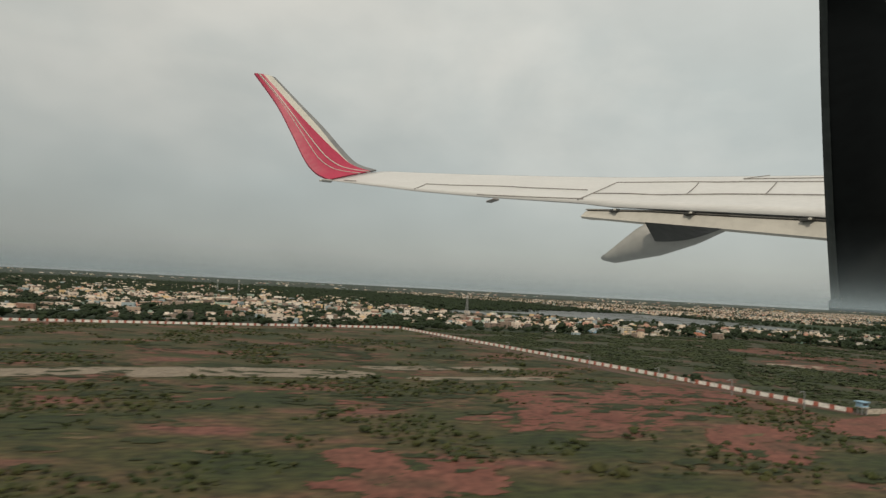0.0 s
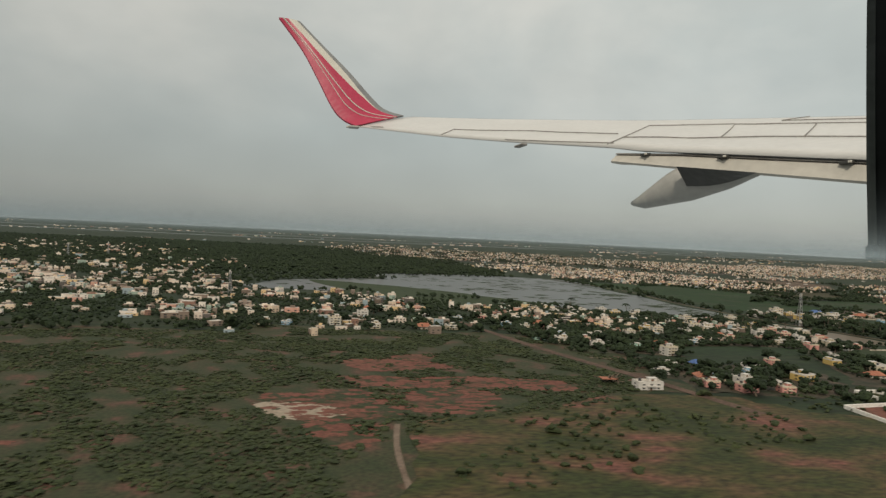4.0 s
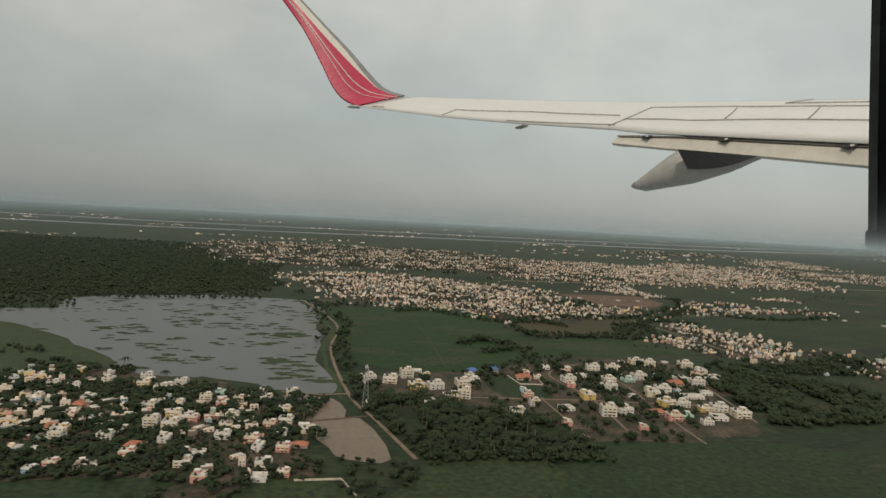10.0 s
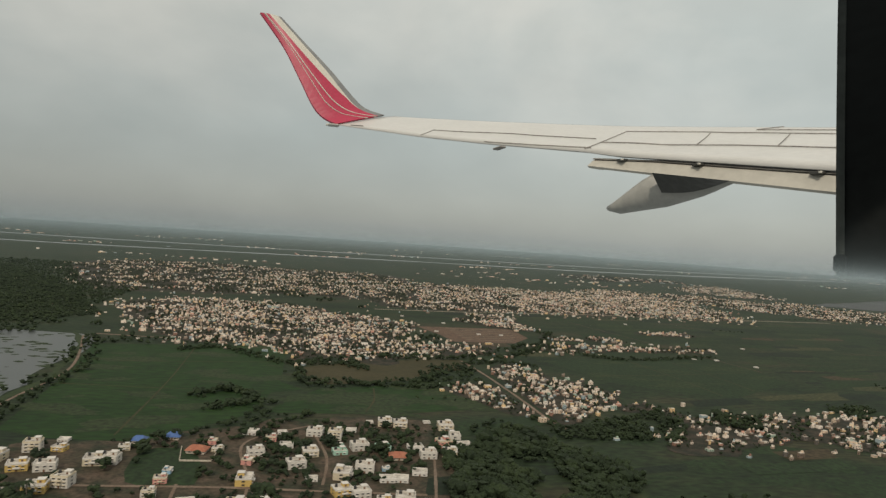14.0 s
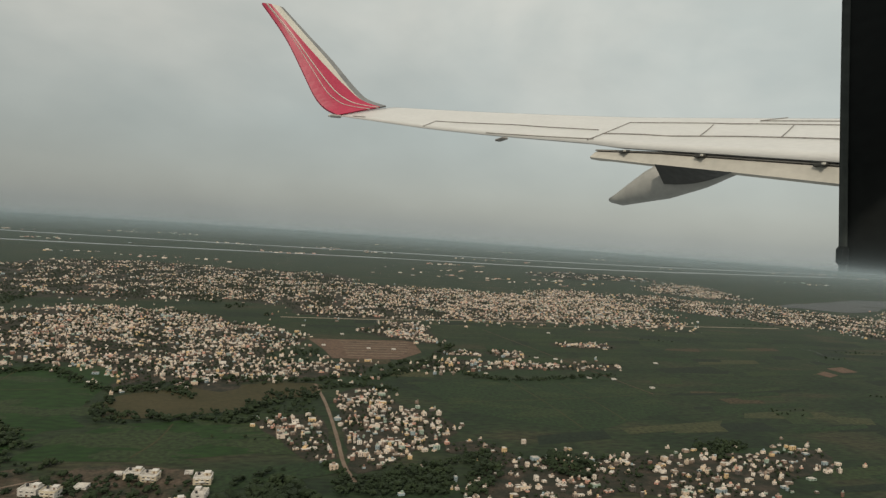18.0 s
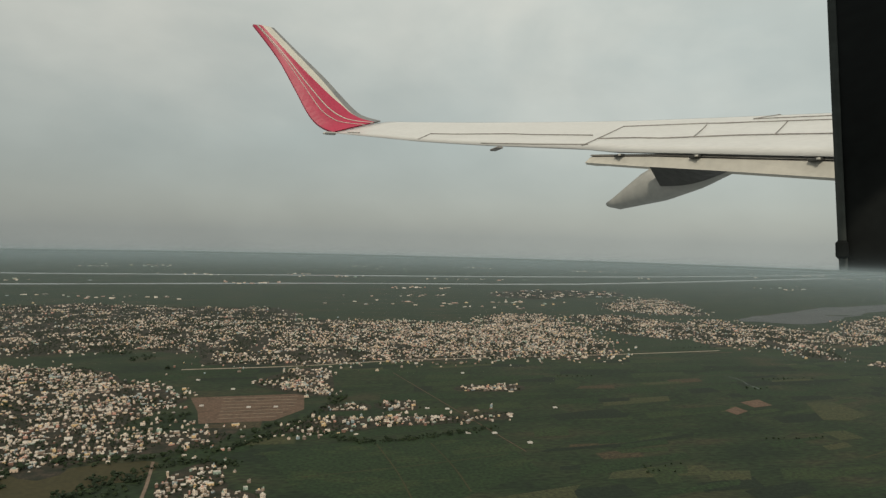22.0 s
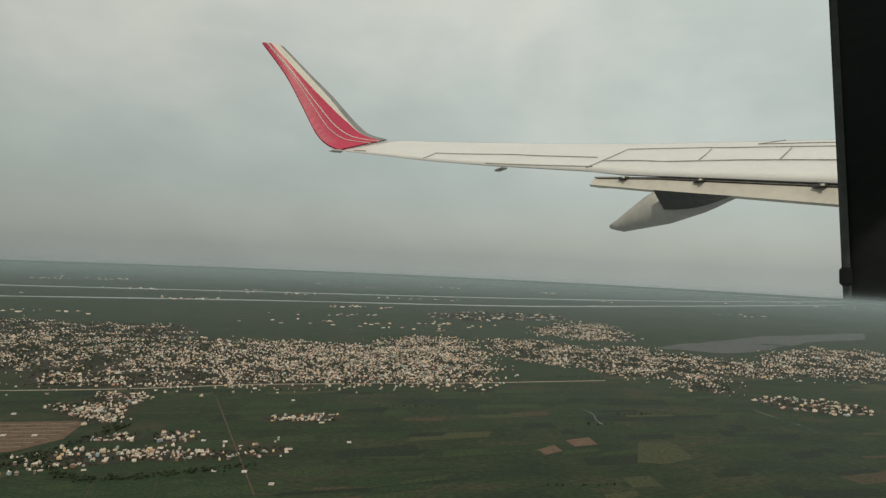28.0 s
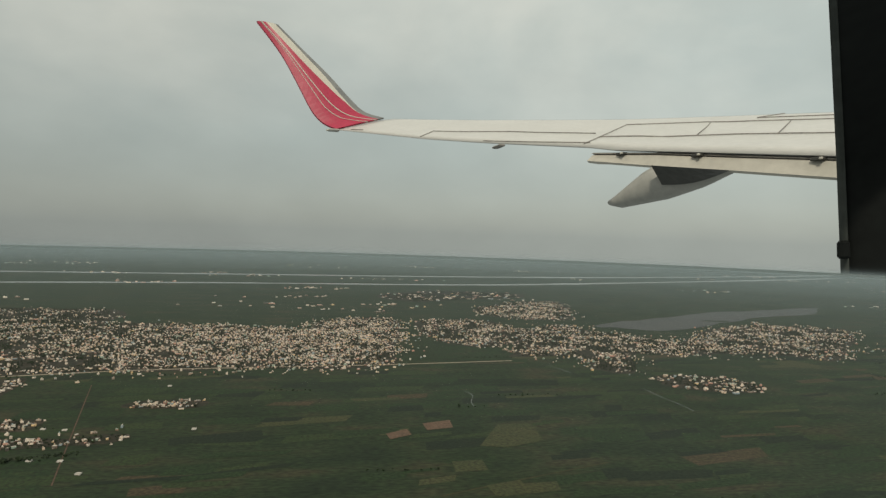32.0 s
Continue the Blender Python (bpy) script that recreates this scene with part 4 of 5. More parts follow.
for pts in STREAMS:
    ribbon("stream", pts, 0.038, 0.030, M_RIVER, "narrow winding stream between fields", "stream", 0.5)
for pts in RED_FIELDS:
    patch("red_field", pts, 0.026, M_SITE, "bare red ploughed field", "field", 0.02, 1)
for pts in PALE_FIELDS:
    patch("pale_field", pts, 0.024, M_FIELD[2], "pale olive stubble field", "field", 0.02, 1)
ribbon("field_track", FIELD_TRACK, 0.07, 0.032, M_FALLOW, "faint earth track across the fields", "road", 0.4)
for pts in GROVES_LATE:
    spots = scatter(pts, 0.15, rng, 0.5)
    woods("grove", spots[(noise_at(spots, 0.9, 6.0) > -0.15) & free_of([TOWN_F_WEST, TOWN_F_EAST], spots)], 0.075, rng, M_LEAF, "dense grove of dark trees beside a village", 4)
for pts in TREE_BELTS:
    row = np.array([tuple(q)[:2] for q in rounded(pts, False, 60)])
    woods("tree_belt", row + rng.normal(0, 0.15, row.shape), 0.065, rng, M_LEAF, "belt of dark trees round the fields", 3)

# ---- towns and woods ----
ROADS = [BUND, BUND_W, ROAD_A, ROAD_B, ROAD_C, ROAD_D, ROAD_E, ROAD_FAR, LANE_A, LANE_B, LANE_C, LANE_D, LANE_E, LANE_F]


def streets(points, along, across, turn, rng):
    """House plots in rows along streets, with gaps, inside an outline."""
    p = np.asarray(points, float)
    mid, c, s = p.mean(0), math.cos(turn), math.sin(turn)
    r = float(np.abs(p - mid).max()) * 1.45
    gx, gy = np.meshgrid(np.arange(-r, r, along), np.arange(-r, r, across))
    x = gx.ravel() + rng.uniform(-0.46, 0.46, gx.size) * along
    y = gy.ravel() + rng.uniform(-0.52, 0.52, gx.size) * across
    xy = np.stack([mid[0] + x * c - y * s, mid[1] + x * s + y * c], 1)
    fray = np.stack([noise_at(xy, 0.35, 11.0) + 0.5 * noise_at(xy, 1.1, 12.0), noise_at(xy, 0.35, 21.0) + 0.5 * noise_at(xy, 1.1, 22.0)], 1) * 0.06 * r + rng.normal(0, min(0.05 * r, 1.1), xy.shape)
    return xy[inside(points, xy[:, 0] + fray[:, 0], xy[:, 1] + fray[:, 1])]


NEAR_HOMES = np.array(HOMES_A + HOMES_B + HOMES_C + HOMES_D + HOMES_E)
TOWNS = [(pts, 0.185, 0.25, 0.051, 1) for pts in TOWN_LIST] + [(pts, 0.19, 0.25, 0.054, 2) for pts in VILLAGE_LIST[:8]] + [(TOWN_E, 0.27, 0.36, 0.075, 1), (TOWN_D, 0.9, 0.9, 0.16, 1),
         (VILL_A, 0.36, 0.46, 0.092, 2), (VILL_F, 0.36, 0.46, 0.095, 2), (VILL_G, 0.40, 0.5, 0.10, 2), (VILL_J, 0.42, 0.52, 0.10, 2), (VILL_K, 0.7, 0.8, 0.11, 1), (VILL_E, 0.30, 0.37, 0.082, 2)]
# how built-up each of them is
SHARES = {0: 0.50, 1: 0.10, 3: 0.12, 8: 0.74, 9: 0.74, 10: 0.40}
for k, (pts, gap, across, size, detail) in enumerate(TOWNS):
    old = any(pts is q for q in (VILL_A, VILL_F, VILL_G, VILL_J, VILL_K, VILL_E))
    if not old:
        patch("town_ground", pts, 0.003, M_TOWNEARTH, "trodden earth and weeds between town houses", "ground", 0.05, 6)
    xy = streets(pts, gap, across, 0.14 + 0.1 * math.sin(k * 2.3), rng)
    thin = noise_at(xy, 0.45, k) + 0.8 * noise_at(xy, 1.1, k + 0.5)
    if old:
        xy = xy[(thin > (-0.08 if pts is VILL_E else 0.02)) & (rng.random(len(xy)) < 0.86)]
    else:
        share = SHARES.get(k, 0.32 if k < 8 else 0.42)
        if pts is TOWN_MAIN:
            share = np.clip(0.16 + 0.42 * (xy[:, 0] - 34) / 22, 0.14, 0.58)
        xy = xy[rng.random(len(xy)) < np.clip(share + 0.55 * thin, 0.03, 0.92)]
    xy = xy[free_of([SITE, LAKE, LAKE_B, FALLOW], xy) & clear_of(ROADS, xy, 0.17)]
    if old:
        xy = xy[np.sqrt(((xy[:, None] - NEAR_HOMES[None]) ** 2).sum(-1)).min(1) > 0.30]
    town("town" if k < 8 else "village", xy, rng, "pale flat-roofed houses crowded in rows among trees", size, detail=detail, rise=1.15 if old else 0.78 if k < 8 else 0.85)
    tr = scatter(pts, 0.165 if old else 0.23, rng, 0.5)
    tr = tr[free_of([SITE, LAKE, LAKE_B], tr) & clear_of(ROADS, tr, 0.2)]
    woods("town_trees", tr[noise_at(tr, 0.6, k + 3.0) > (-0.25 if old else -0.12)], 0.05, rng, M_LEAF, "dark green trees between the houses", 2, far=True)

far = []
for k in range(55):
    c = np.array([rng.uniform(-110, 200), rng.uniform(78, 190)])
    far.append(c + rng.normal(0, 1, (int(rng.integers(4, 16)), 2)) * np.array([3.5, 1.2]))
far = np.concatenate(far)
far = far[free_of(TOWN_LIST + [LAKE_C], far)]
town("far_hamlets", far, rng, "scattered pale hamlets on the hazy plain", 0.17, detail=False)

NO_TREES = [VILL_F, VILL_G, VILL_J, GREEN_A, GREEN_B, GREEN_C, GREEN_D, GREEN_E, AIRFIELD, [(5.53, 3.03), (14.0, 3.0), (14.03, 10.75), (8.98, 10.78), (5.48, 9.33)], [(9.0, 2.0), (9.69, 6.68), (10.73, 9.31), (14.41, 10.78), (16.22, 9.91), (20.57, 8.04), (21.0, 2.0)], SCRUB, SCRUB_B, LAKE, LAKE_B, POND_A, POND_B, PADDY, PADDY_B, PADDY_C, PADDY_D, FALLOW, SITE, LAKE_C, COMPOUND, COMPOUND_B] + TOWN_LIST + VILLAGE_LIST[:8]
xy = scatter([(-25, 6), (70, 6), (125, 30), (130, 70), (90, 75), (-45, 75)], 0.33, rng, 0.5)
xy = xy[free_of(NO_TREES, xy)]
wild = noise_at(xy, 0.16, 2.0) + 0.5 * noise_at(xy, 0.55, 5.0)
limit = np.where(xy[:, 0] > 36, 0.80, np.where((xy[:, 0] < 18) & (xy[:, 1] > 28), -0.6, np.where(xy[:, 1] > 40, 0.45, 0.08)))
xy = xy[(wild > limit) & clear_of(ROADS, xy, 0.25)]
close = (xy[:, 1] < 30) & (xy[:, 0] < 45)
woods("plain_trees", xy[close], 0.075, rng, M_LEAF, "dark trees and bushes round the villages", 6)
woods("plain_trees", xy[~close], 0.080, rng, M_LEAF, "dark trees and hedges on the farmland", 3, far=True)
blotches("far_woods", [(-70, 75), (130, 70), (190, 100), (160, 180), (-60, 180), (-110, 120)], 420, 1.3, 0.008, M_LEAF, "far dark woods on the hazy plain", "trees", rng, 4.0)
woods("forest", scatter(FOREST, 0.15, rng, 0.5), 0.066, rng, M_LEAF, "dense dark forest behind the lake", 2, flat=0.55, far=True)
for pts, size in ((GROVE, 0.085), (GROVE_B, 0.11)):
    xy = scatter(pts, 0.15, rng, 0.5)
    woods("grove", xy[(noise_at(xy, 0.7, 4.0) > -0.22) & clear_of(ROADS, xy, 0.15)], size, rng, M_LEAF, "dense grove of dark trees", 6)
for pts in (HEDGE_A, HEDGE_B, HEDGE_C, HEDGE_D, [(q[0] + 0.3, q[1]) for q in BUND]):
    line = np.array([tuple(q)[:2] for q in rounded(pts, False, 30)])
    woods("hedgerow", line + rng.normal(0, 0.14, line.shape), 0.09, rng, M_LEAF, "row of dark trees along a field", 3)
for cx, cy, w, d in FIELD_AT[::12]:
    n = int(w * 7)
    line = np.stack([np.linspace(cx - w, cx + w, n), np.full(n, cy + d * 1.05)], 1) + rng.normal(0, 0.07, (n, 2))
    woods("hedgerow", line, 0.06, rng, M_LEAF, "low dark hedge between fields", 2)

# scrub: thick bushes with bare gaps
for pts, gap in ((SCRUB, 0.062), (SCRUB_B, 0.066)):
    xy = scatter(pts, gap, rng, 0.5)
    ok = (noise_at(xy, 1.0, 1.0) + 0.5 * noise_at(xy, 2.4, 2.0) > -0.16) & (free_of([RED_A, RED_B, RED_C], xy) | (noise_at(xy, 2.2, 8.0) > 0.28)) & free_of([PALE, AIRFIELD], xy) & clear_of([TRACK_A], xy, 0.1) & clear_of([ROAD_A], xy, 0.2)
    woods("scrub_bushes", xy[ok], 0.046, rng, M_BUSH, "thick green thorn bushes on scrubland", 2, "bushes", 0.75, 0.32)
OPEN_GRASS = [(9.47, 6.35), (9.87, 8.83), (11.06, 9.84), (14.39, 11.06), (16.22, 9.91), (20.57, 8.04), (21.0, 3.0), (9.32, 4.52)]
patch("rough_grass", OPEN_GRASS, 0.006, M_GRASS, "open rough grass outside the airfield wall", "grass", 0.08, 6)
xy = scatter([(10.29, 7.14), (15.82, 9.14), (19.64, 9.61), (21.61, 12.14), (14.51, 10.98), (11.15, 9.62), (9.69, 6.68)], 0.22, rng, 0.5)
woods("scrub_bushes", xy[noise_at(xy, 0.8, 6.0) > -0.02], 0.06, rng, M_BUSH, "low green bushes in rough grass", 2, "bushes", 0.5, 0.6)
xy = scatter([(-8.0, 2.2), (5.2, 2.2), (5.2, 5.34), (4.24, 8.48), (2.07, 15.17), (-8.0, 12.5)], 0.085, rng, 0.5)
xy = xy[(noise_at(xy, 0.8, 9.0) + 0.7 * noise_at(xy, 2.6, 9.0) > 0.16) & (free_of([RED_D, RED_E, RED_F, RED_G, RED_H, RED_I], xy) | (rng.random(len(xy)) < 0.12)) & free_of([STRIP_A, STRIP_B, STRIP_C, STRIP_D], xy) & clear_of([ROAD_W, ROAD_V], xy, 0.16)]
woods("grass_tufts", xy, 0.036, rng, M_TUFT, "tufts of rank green weeds in the airfield grass", 1, "weeds", 0.6, 0.55)


# ---- aircraft wing ----
WING_SPAN_M = 332.0
wing = new("aircraft_wing")
wing.matrix_world = pose(36.859, 8.901, 7.182, 0.304, -0.172, 0.424) @ pose(0, 0, 0, 87.59, -3.21, -10.34) @ pose(0, 0, 0, 0, -0.48, -1.1) @ pose(0, 0, 0, -90) @ pose(0, 0, 0, 0, 0, 21) @ Matrix.Scale(WING_SPAN_M, 4)
tagged(wing, "white airliner wing with a red and white winglet", "wing")
LEAD = [(3.4, 1.55), (5.54, 1.849), (6.3, 1.946), (7.68, 2.119), (9.22, 2.318), (10.29, 2.485), (12.03, 2.768), (13.57, 3.034), (14.3, 3.17)]
TRAIL = [(3.4, 0.76), (3.75, 0.814), (4.45, 0.927), (5.57, 1.112), (7.0, 1.345), (7.19, 1.406), (9.17, 1.763), (10.82, 2.084), (13.82, 2.734), (14.3, 2.83)]


def on_wing(span, c, lift=0.0):
    """A place on the wing's upper side: metres out along the span, share of the chord from the leading edge."""
    fl, ft = 4.4 + 0.52 * (14 - span), 2.83 + 0.27 * (14 - span)
    ul, ut = np.interp(span, *zip(*LEAD)), np.interp(span, *zip(*TRAIL))
    return Vector((fl + (ft - fl) * c, span, ul + (ut - ul) * c + 0.05 * math.sin(math.pi * min(max(c, 0), 1)) * (1 - c) + lift))


def loft(bm, rows, close=False):
    vs = [[bm.verts.new(p) for p in row] for row in rows]
    for a, b in zip(vs, vs[1:]):
        for i in range(len(a) - (0 if close else 1)):
            j = (i + 1) % len(a)
            bm.faces.new((a[i], a[j], b[j], b[i]))
    return vs


def finish(bm, smooth=False):
    bmesh.ops.recalc_face_normals(bm, faces=bm.faces[:])
    for f in bm.faces:
        f.smooth = smooth
    return bm


bm = bmesh.new()
rows = []
for span in np.linspace(3.4, 14.3, 24):
    up = [on_wing(span, c) for c in (0.0, 0.04, 0.12, 0.25, 0.4, 0.55, 0.7, 0.85, 1.0)]
    thick = 0.028 * (4.4 + 0.52 * (14 - span) - 2.83 - 0.27 * (14 - span)) * 1.6
    low = [on_wing(span, c) - Vector((0, 0, thick * (math.sin(math.pi * c ** 0.7) * 1.3 + 0.12))) for c in (0.97, 0.8, 0.6, 0.4, 0.2, 0.06)]
    rows.append(up + low)
ends = loft(bm, rows, True)
bm.faces.new(ends[0])
bm.faces.new(ends[-1])
part("wing_box", finish(bm, True), M_SKIN, wing, "smooth white painted wing skin")


def seam(name, points, width=0.010, mat=None, lift=0.02):
    """A thin dark gap between panels, along places on the wing."""
    bm = bmesh.new()
    pts = []
    for (s0, c0), (s1, c1) in zip(points, points[1:]):
        pts += [on_wing(s0 + (s1 - s0) * k / 6, c0 + (c1 - c0) * k / 6, lift) for k in range(6)]
    pts.append(on_wing(*points[-1], lift))
    rows = []
    for i, p in enumerate(pts):
        d = (pts[min(i + 1, len(pts) - 1)] - pts[max(0, i - 1)]).normalized()
        side = d.cross(Vector((0.4, 0.2, 1))).normalized() * width
        rows.append([p - side, p + side, p + side - Vector((0, 0, 0.012)), p - side - Vector((0, 0, 0.012))])
    loft(bm, rows, True)
    return part(name, finish(bm), mat or M_LINE, wing)


for pts, w in (([(7.36, 0.95), (7.69, 0.77), (6.1, 0.67), (4.96, 0.65), (4.0, 0.64)], 0.010), ([(7.69, 0.77), (8.32, 0.4), (6.76, 0.33), (5.64, 0.33), (4.6, 0.32)], 0.007),
               ([(7.17, 0.38), (6.57, 0.68)], 0.006), ([(6.3, 0.34), (5.69, 0.66)], 0.007), ([(6.98, 0.21), (5.94, 0.19), (5.0, 0.18)], 0.007), ([(6.98, 0.21), (7.03, 0.03)], 0.006),
               ([(10.99, 0.96), (11.38, 0.74), (9.74, 0.65), (8.04, 0.68)], 0.010), ([(9.27, 0.97), (8.26, 0.95), (7.36, 0.92)], 0.008), ([(13.6, 0.93), (13.2, 0.9)], 0.016)):
    seam("panel_gap", pts, w * 0.36)
# flap below and behind the fixed wing, with its gap and hinge brackets
FLAP = [(7.08, 1.305, 1.212), (6.19, 1.185, 1.045), (5.2, 1.02, 0.871), (4.125, 0.845, 0.674), (3.4, 0.73, 0.54)]
bm = bmesh.new()
rows = []
for span, top, low in FLAP:
    f = 2.83 + 0.27 * (14 - span)
    rows.append([(f + 0.10, span, top), (f + 0.03, span, top - 0.02), (f - 0.05, span, low), (f - 0.03, span, low - 0.025), (f + 0.12, span, top - 0.13)])
ends = loft(bm, rows, True)
bm.faces.new(ends[0])
bm.faces.new(ends[-1])
part("flap", finish(bm), M_FLAP, wing, "cream white trailing edge flap")
bm = bmesh.new()
rows = []
for span, top, low in FLAP:
    f = 2.83 + 0.27 * (14 - span)
    rows.append([(f + 0.04, span, top + 0.012), (f + 0.02, span, top - 0.002), (f + 0.16, span, top - 0.03), (f + 0.16, span, top + 0.02)])
loft(bm, rows, True)
part("flap_gap", finish(bm), M_LINE, wing, "dark gap above the flap")
for span in (6.62, 5.63, 4.43):
    f, top = 2.83 + 0.27 * (14 - span), float(np.interp(span, [3.4, 4.125, 5.2, 6.19, 7.08], [0.73, 0.845, 1.02, 1.185, 1.305]))
    hinge = part("hinge_bracket", box(f - 0.03, span - 0.06, top - 0.020, f + 0.06, span + 0.06, top + 0.010, bevel=0.006), M_SHADE_BRACKET, wing)
    part("hinge_pin", box(f - 0.045, span - 0.075, top - 0.016, f - 0.02, span - 0.045, top + 0.004, bevel=0.004), M_WWHITE, hinge)
part("static_port", box(4.10, 8.50, 1.60, 4.20, 8.76, 1.632, bevel=0.012), M_LINE, wing)
# flap track fairing: a tapered canoe under the flap
bm = bmesh.new()
rows = []
for k in range(13):
    t = k / 12
    span = 6.78 - 1.50 * t
    f = 2.83 + 0.27 * (14 - span)
    top = float(np.interp(t, [0, 0.40, 1], [0.70, 1.05, 0.885]))
    low = float(np.interp(t, [0, 0.06, 0.5, 0.78, 1], [0.62, 0.585, 0.645, 0.745, 0.868]))
    wd = 0.20 * math.sin(math.pi * (0.12 + 0.8 * t)) ** 0.7
    mid = (top + low) / 2
    rows.append([Vector((f + 0.05 + wd * math.cos(a) * 0.9, span, mid + (top - low) / 2 * math.sin(a))) for a in np.linspace(0, math.tau, 13)[:-1]])
ends = loft(bm, rows, True)
bm.faces.new(ends[0])
bm.faces.new(ends[-1])
part("flap_track_fairing", finish(bm, True), M_FAIR, wing, "grey canoe-shaped flap fairing")
# dark piece that stands for the flap's shade on the fairing, facing down
bm = bmesh.new()


def fairing_at(t, u, near):
    span = 6.78 - 1.50 * t
    return Vector((2.83 + 0.27 * (14 - span) + 0.05, span, u)) * near


rows = []
for k in range(7):
    s = k / 6
    top = fairing_at(0.36 + 0.62 * s, 1.055 - 0.165 * s, 0.925)
    low = fairing_at(0.45 + 0.53 * s, 0.815 + 0.07 * s - 0.05 * math.sin(math.pi * s), 0.965)
    rows.append([top, top.lerp(low, 0.5), low, low * 1.03, top * 1.03])
loft(bm, rows, True)
part("fairing_shade", finish(bm), M_SHADE_BRACKET, wing, "dark piece on the fairing, standing for the flap's shade")


def curve3(points, steps=4):
    p, out = [Vector(q) for q in points], []
    for i in range(len(p) - 1):
        a, b, c, d = p[max(i - 1, 0)], p[i], p[i + 1], p[min(i + 2, len(p) - 1)]
        out += [0.5 * (2 * b + (c - a) * t + (2 * a - 5 * b + 4 * c - d) * t * t + (3 * b - a - 3 * c + d) * t ** 3) for t in (k / steps for k in range(steps))]
    return out + [p[-1]]


AFT = curve3([(2.832, 14.069, 2.814), (2.579, 14.22, 2.959), (2.355, 14.339, 3.236), (2.075, 14.5, 3.84), (1.735, 14.684, 4.534), (1.244, 14.947, 5.279)])
FORE = curve3([(3.95, 14.213, 3.156), (3.535, 14.282, 3.269), (3.23, 14.345, 3.535), (2.75, 14.476, 4.087), (2.221, 14.658, 4.644), (1.691, 14.829, 5.209)])
N = len(AFT)


def winglet_slab(name, lo, hi, mat, label, thick=0.05, lift=0.0, cols=4):
    """Part of the winglet between two shares of its chord, given station by station."""
    bm = bmesh.new()
    rows = []
    for i in range(N):
        a, b = np.interp(i / (N - 1), np.linspace(0, 1, len(lo)), lo), np.interp(i / (N - 1), np.linspace(0, 1, len(hi)), hi)
        front = [AFT[i].lerp(FORE[i], a + (b - a) * k / cols) for k in range(cols + 1)]
        front = [p - Vector((0, 0.05 * math.sin(math.pi * (a + (b - a) * k / cols)) + lift, 0)) for k, p in enumerate(front)]
        rows.append(front + [p + Vector((0, thick, -0.02)) for p in reversed(front)])
    ends = loft(bm, rows, True)
    bm.faces.new(ends[0])
    bm.faces.new(ends[-1])
    return part(name, finish(bm), mat, winglet, label)


winglet = new("winglet")
winglet.parent = wing
RED_TO = [0.86, 0.86, 0.82, 0.66, 0.52, 0.42]
winglet_slab("red_panel", [0] * 6, RED_TO, M_WRED, "glossy crimson winglet paint")
winglet_slab("white_panel", RED_TO, [0.861, 0.861, 0.861, 0.861, 0.85, 0.84], M_WWHITE, "cream white winglet paint")
winglet_slab("leading_edge", [0.861, 0.861, 0.861, 0.861, 0.85, 0.84], [1.0] * 6, M_WGREY, "bare grey metal leading edge")
winglet_slab("pinstripe", [0.80, 0.60, 0.48, 0.38, 0.30, 0.20], [0.83, 0.625, 0.50, 0.40, 0.33, 0.24], M_WWHITE, "thin cream stripe", 0.03, 0.012, 1)
winglet_slab("pinstripe", [0.62, 0.40, 0.30, 0.26, 0.22, 0.17], [0.64, 0.415, 0.312, 0.27, 0.23, 0.18], M_WWHITE, "thin cream stripe", 0.03, 0.012, 1)
part("tip_fairing", box(2.66, 13.98, 2.745, 2.90, 14.12, 2.80, bevel=0.02), M_FAIR, wing)
part("tip_light", box(2.62, 14.0, 2.75, 2.66, 14.1, 2.79, bevel=0.01), M_WWHITE, wing, "white tail light at the wing tip")


# ---- cabin window surround ----
# It goes along with the wing, so it hangs beside it, nearer than the wing and beyond the land.
M_SEAL = material("black_rubber", [(0.0035, 0.0046, 0.0042), (0.0060, 0.0072, 0.0066)], 0.004, rough=0.85, fine=6, contrast=0.25, spec=0.2)
M_LIP = material("grey_rubber_lip", [(0.035, 0.04, 0.036), (0.05, 0.055, 0.05)], 0.004, rough=0.8, fine=6, contrast=0.2, spec=0.2)
surround = tagged(new("window_surround"), "black rubber surround of an oval cabin window", "window frame")
surround.matrix_world = wing.matrix_world @ Matrix.Scale(1 / WING_SPAN_M, 4) @ pose(0, 0, 0, 0, 0, -21) @ pose(0, 0, 0, 90) @ Matrix.Scale(1850.0, 4)


def jamb(t):
    """The opening's right edge, from its top down round the lower corner, one unit in front of the eye."""
    if t < 0.62:
        return Vector((0.600 + 0.016 * (t / 0.62) ** 1.5, 0.52 - 0.77 * t / 0.62, -1))
    a = (t - 0.62) / 0.38 * math.pi / 2
    return Vector((0.616 - 0.34 * (1 - math.cos(a)), -0.25 - 0.45 * math.sin(a), -1))


def surround_band(name, steps, mat, label=""):
    """A band along the edge; steps are (distance out from the edge, depth) of its profile."""
    bm = bmesh.new()
    rows = []
    for k in range(41):
        p, d = jamb(k / 40), jamb(min(1, k / 40 + 0.01)) - jamb(max(0, k / 40 - 0.01))
        out = Vector((-d.y, d.x, 0)).normalized()
        lean = 1 - 0.41 * min(1, max(0, (p.y - 0.14) / 0.36))      # the cabin wall leans in towards its top
        rows.append([(p + out * w + Vector((0, 0, depth))) * lean for w, depth in steps])
    loft(bm, rows, True)
    return part(name, finish(bm, True), mat, surround, label)


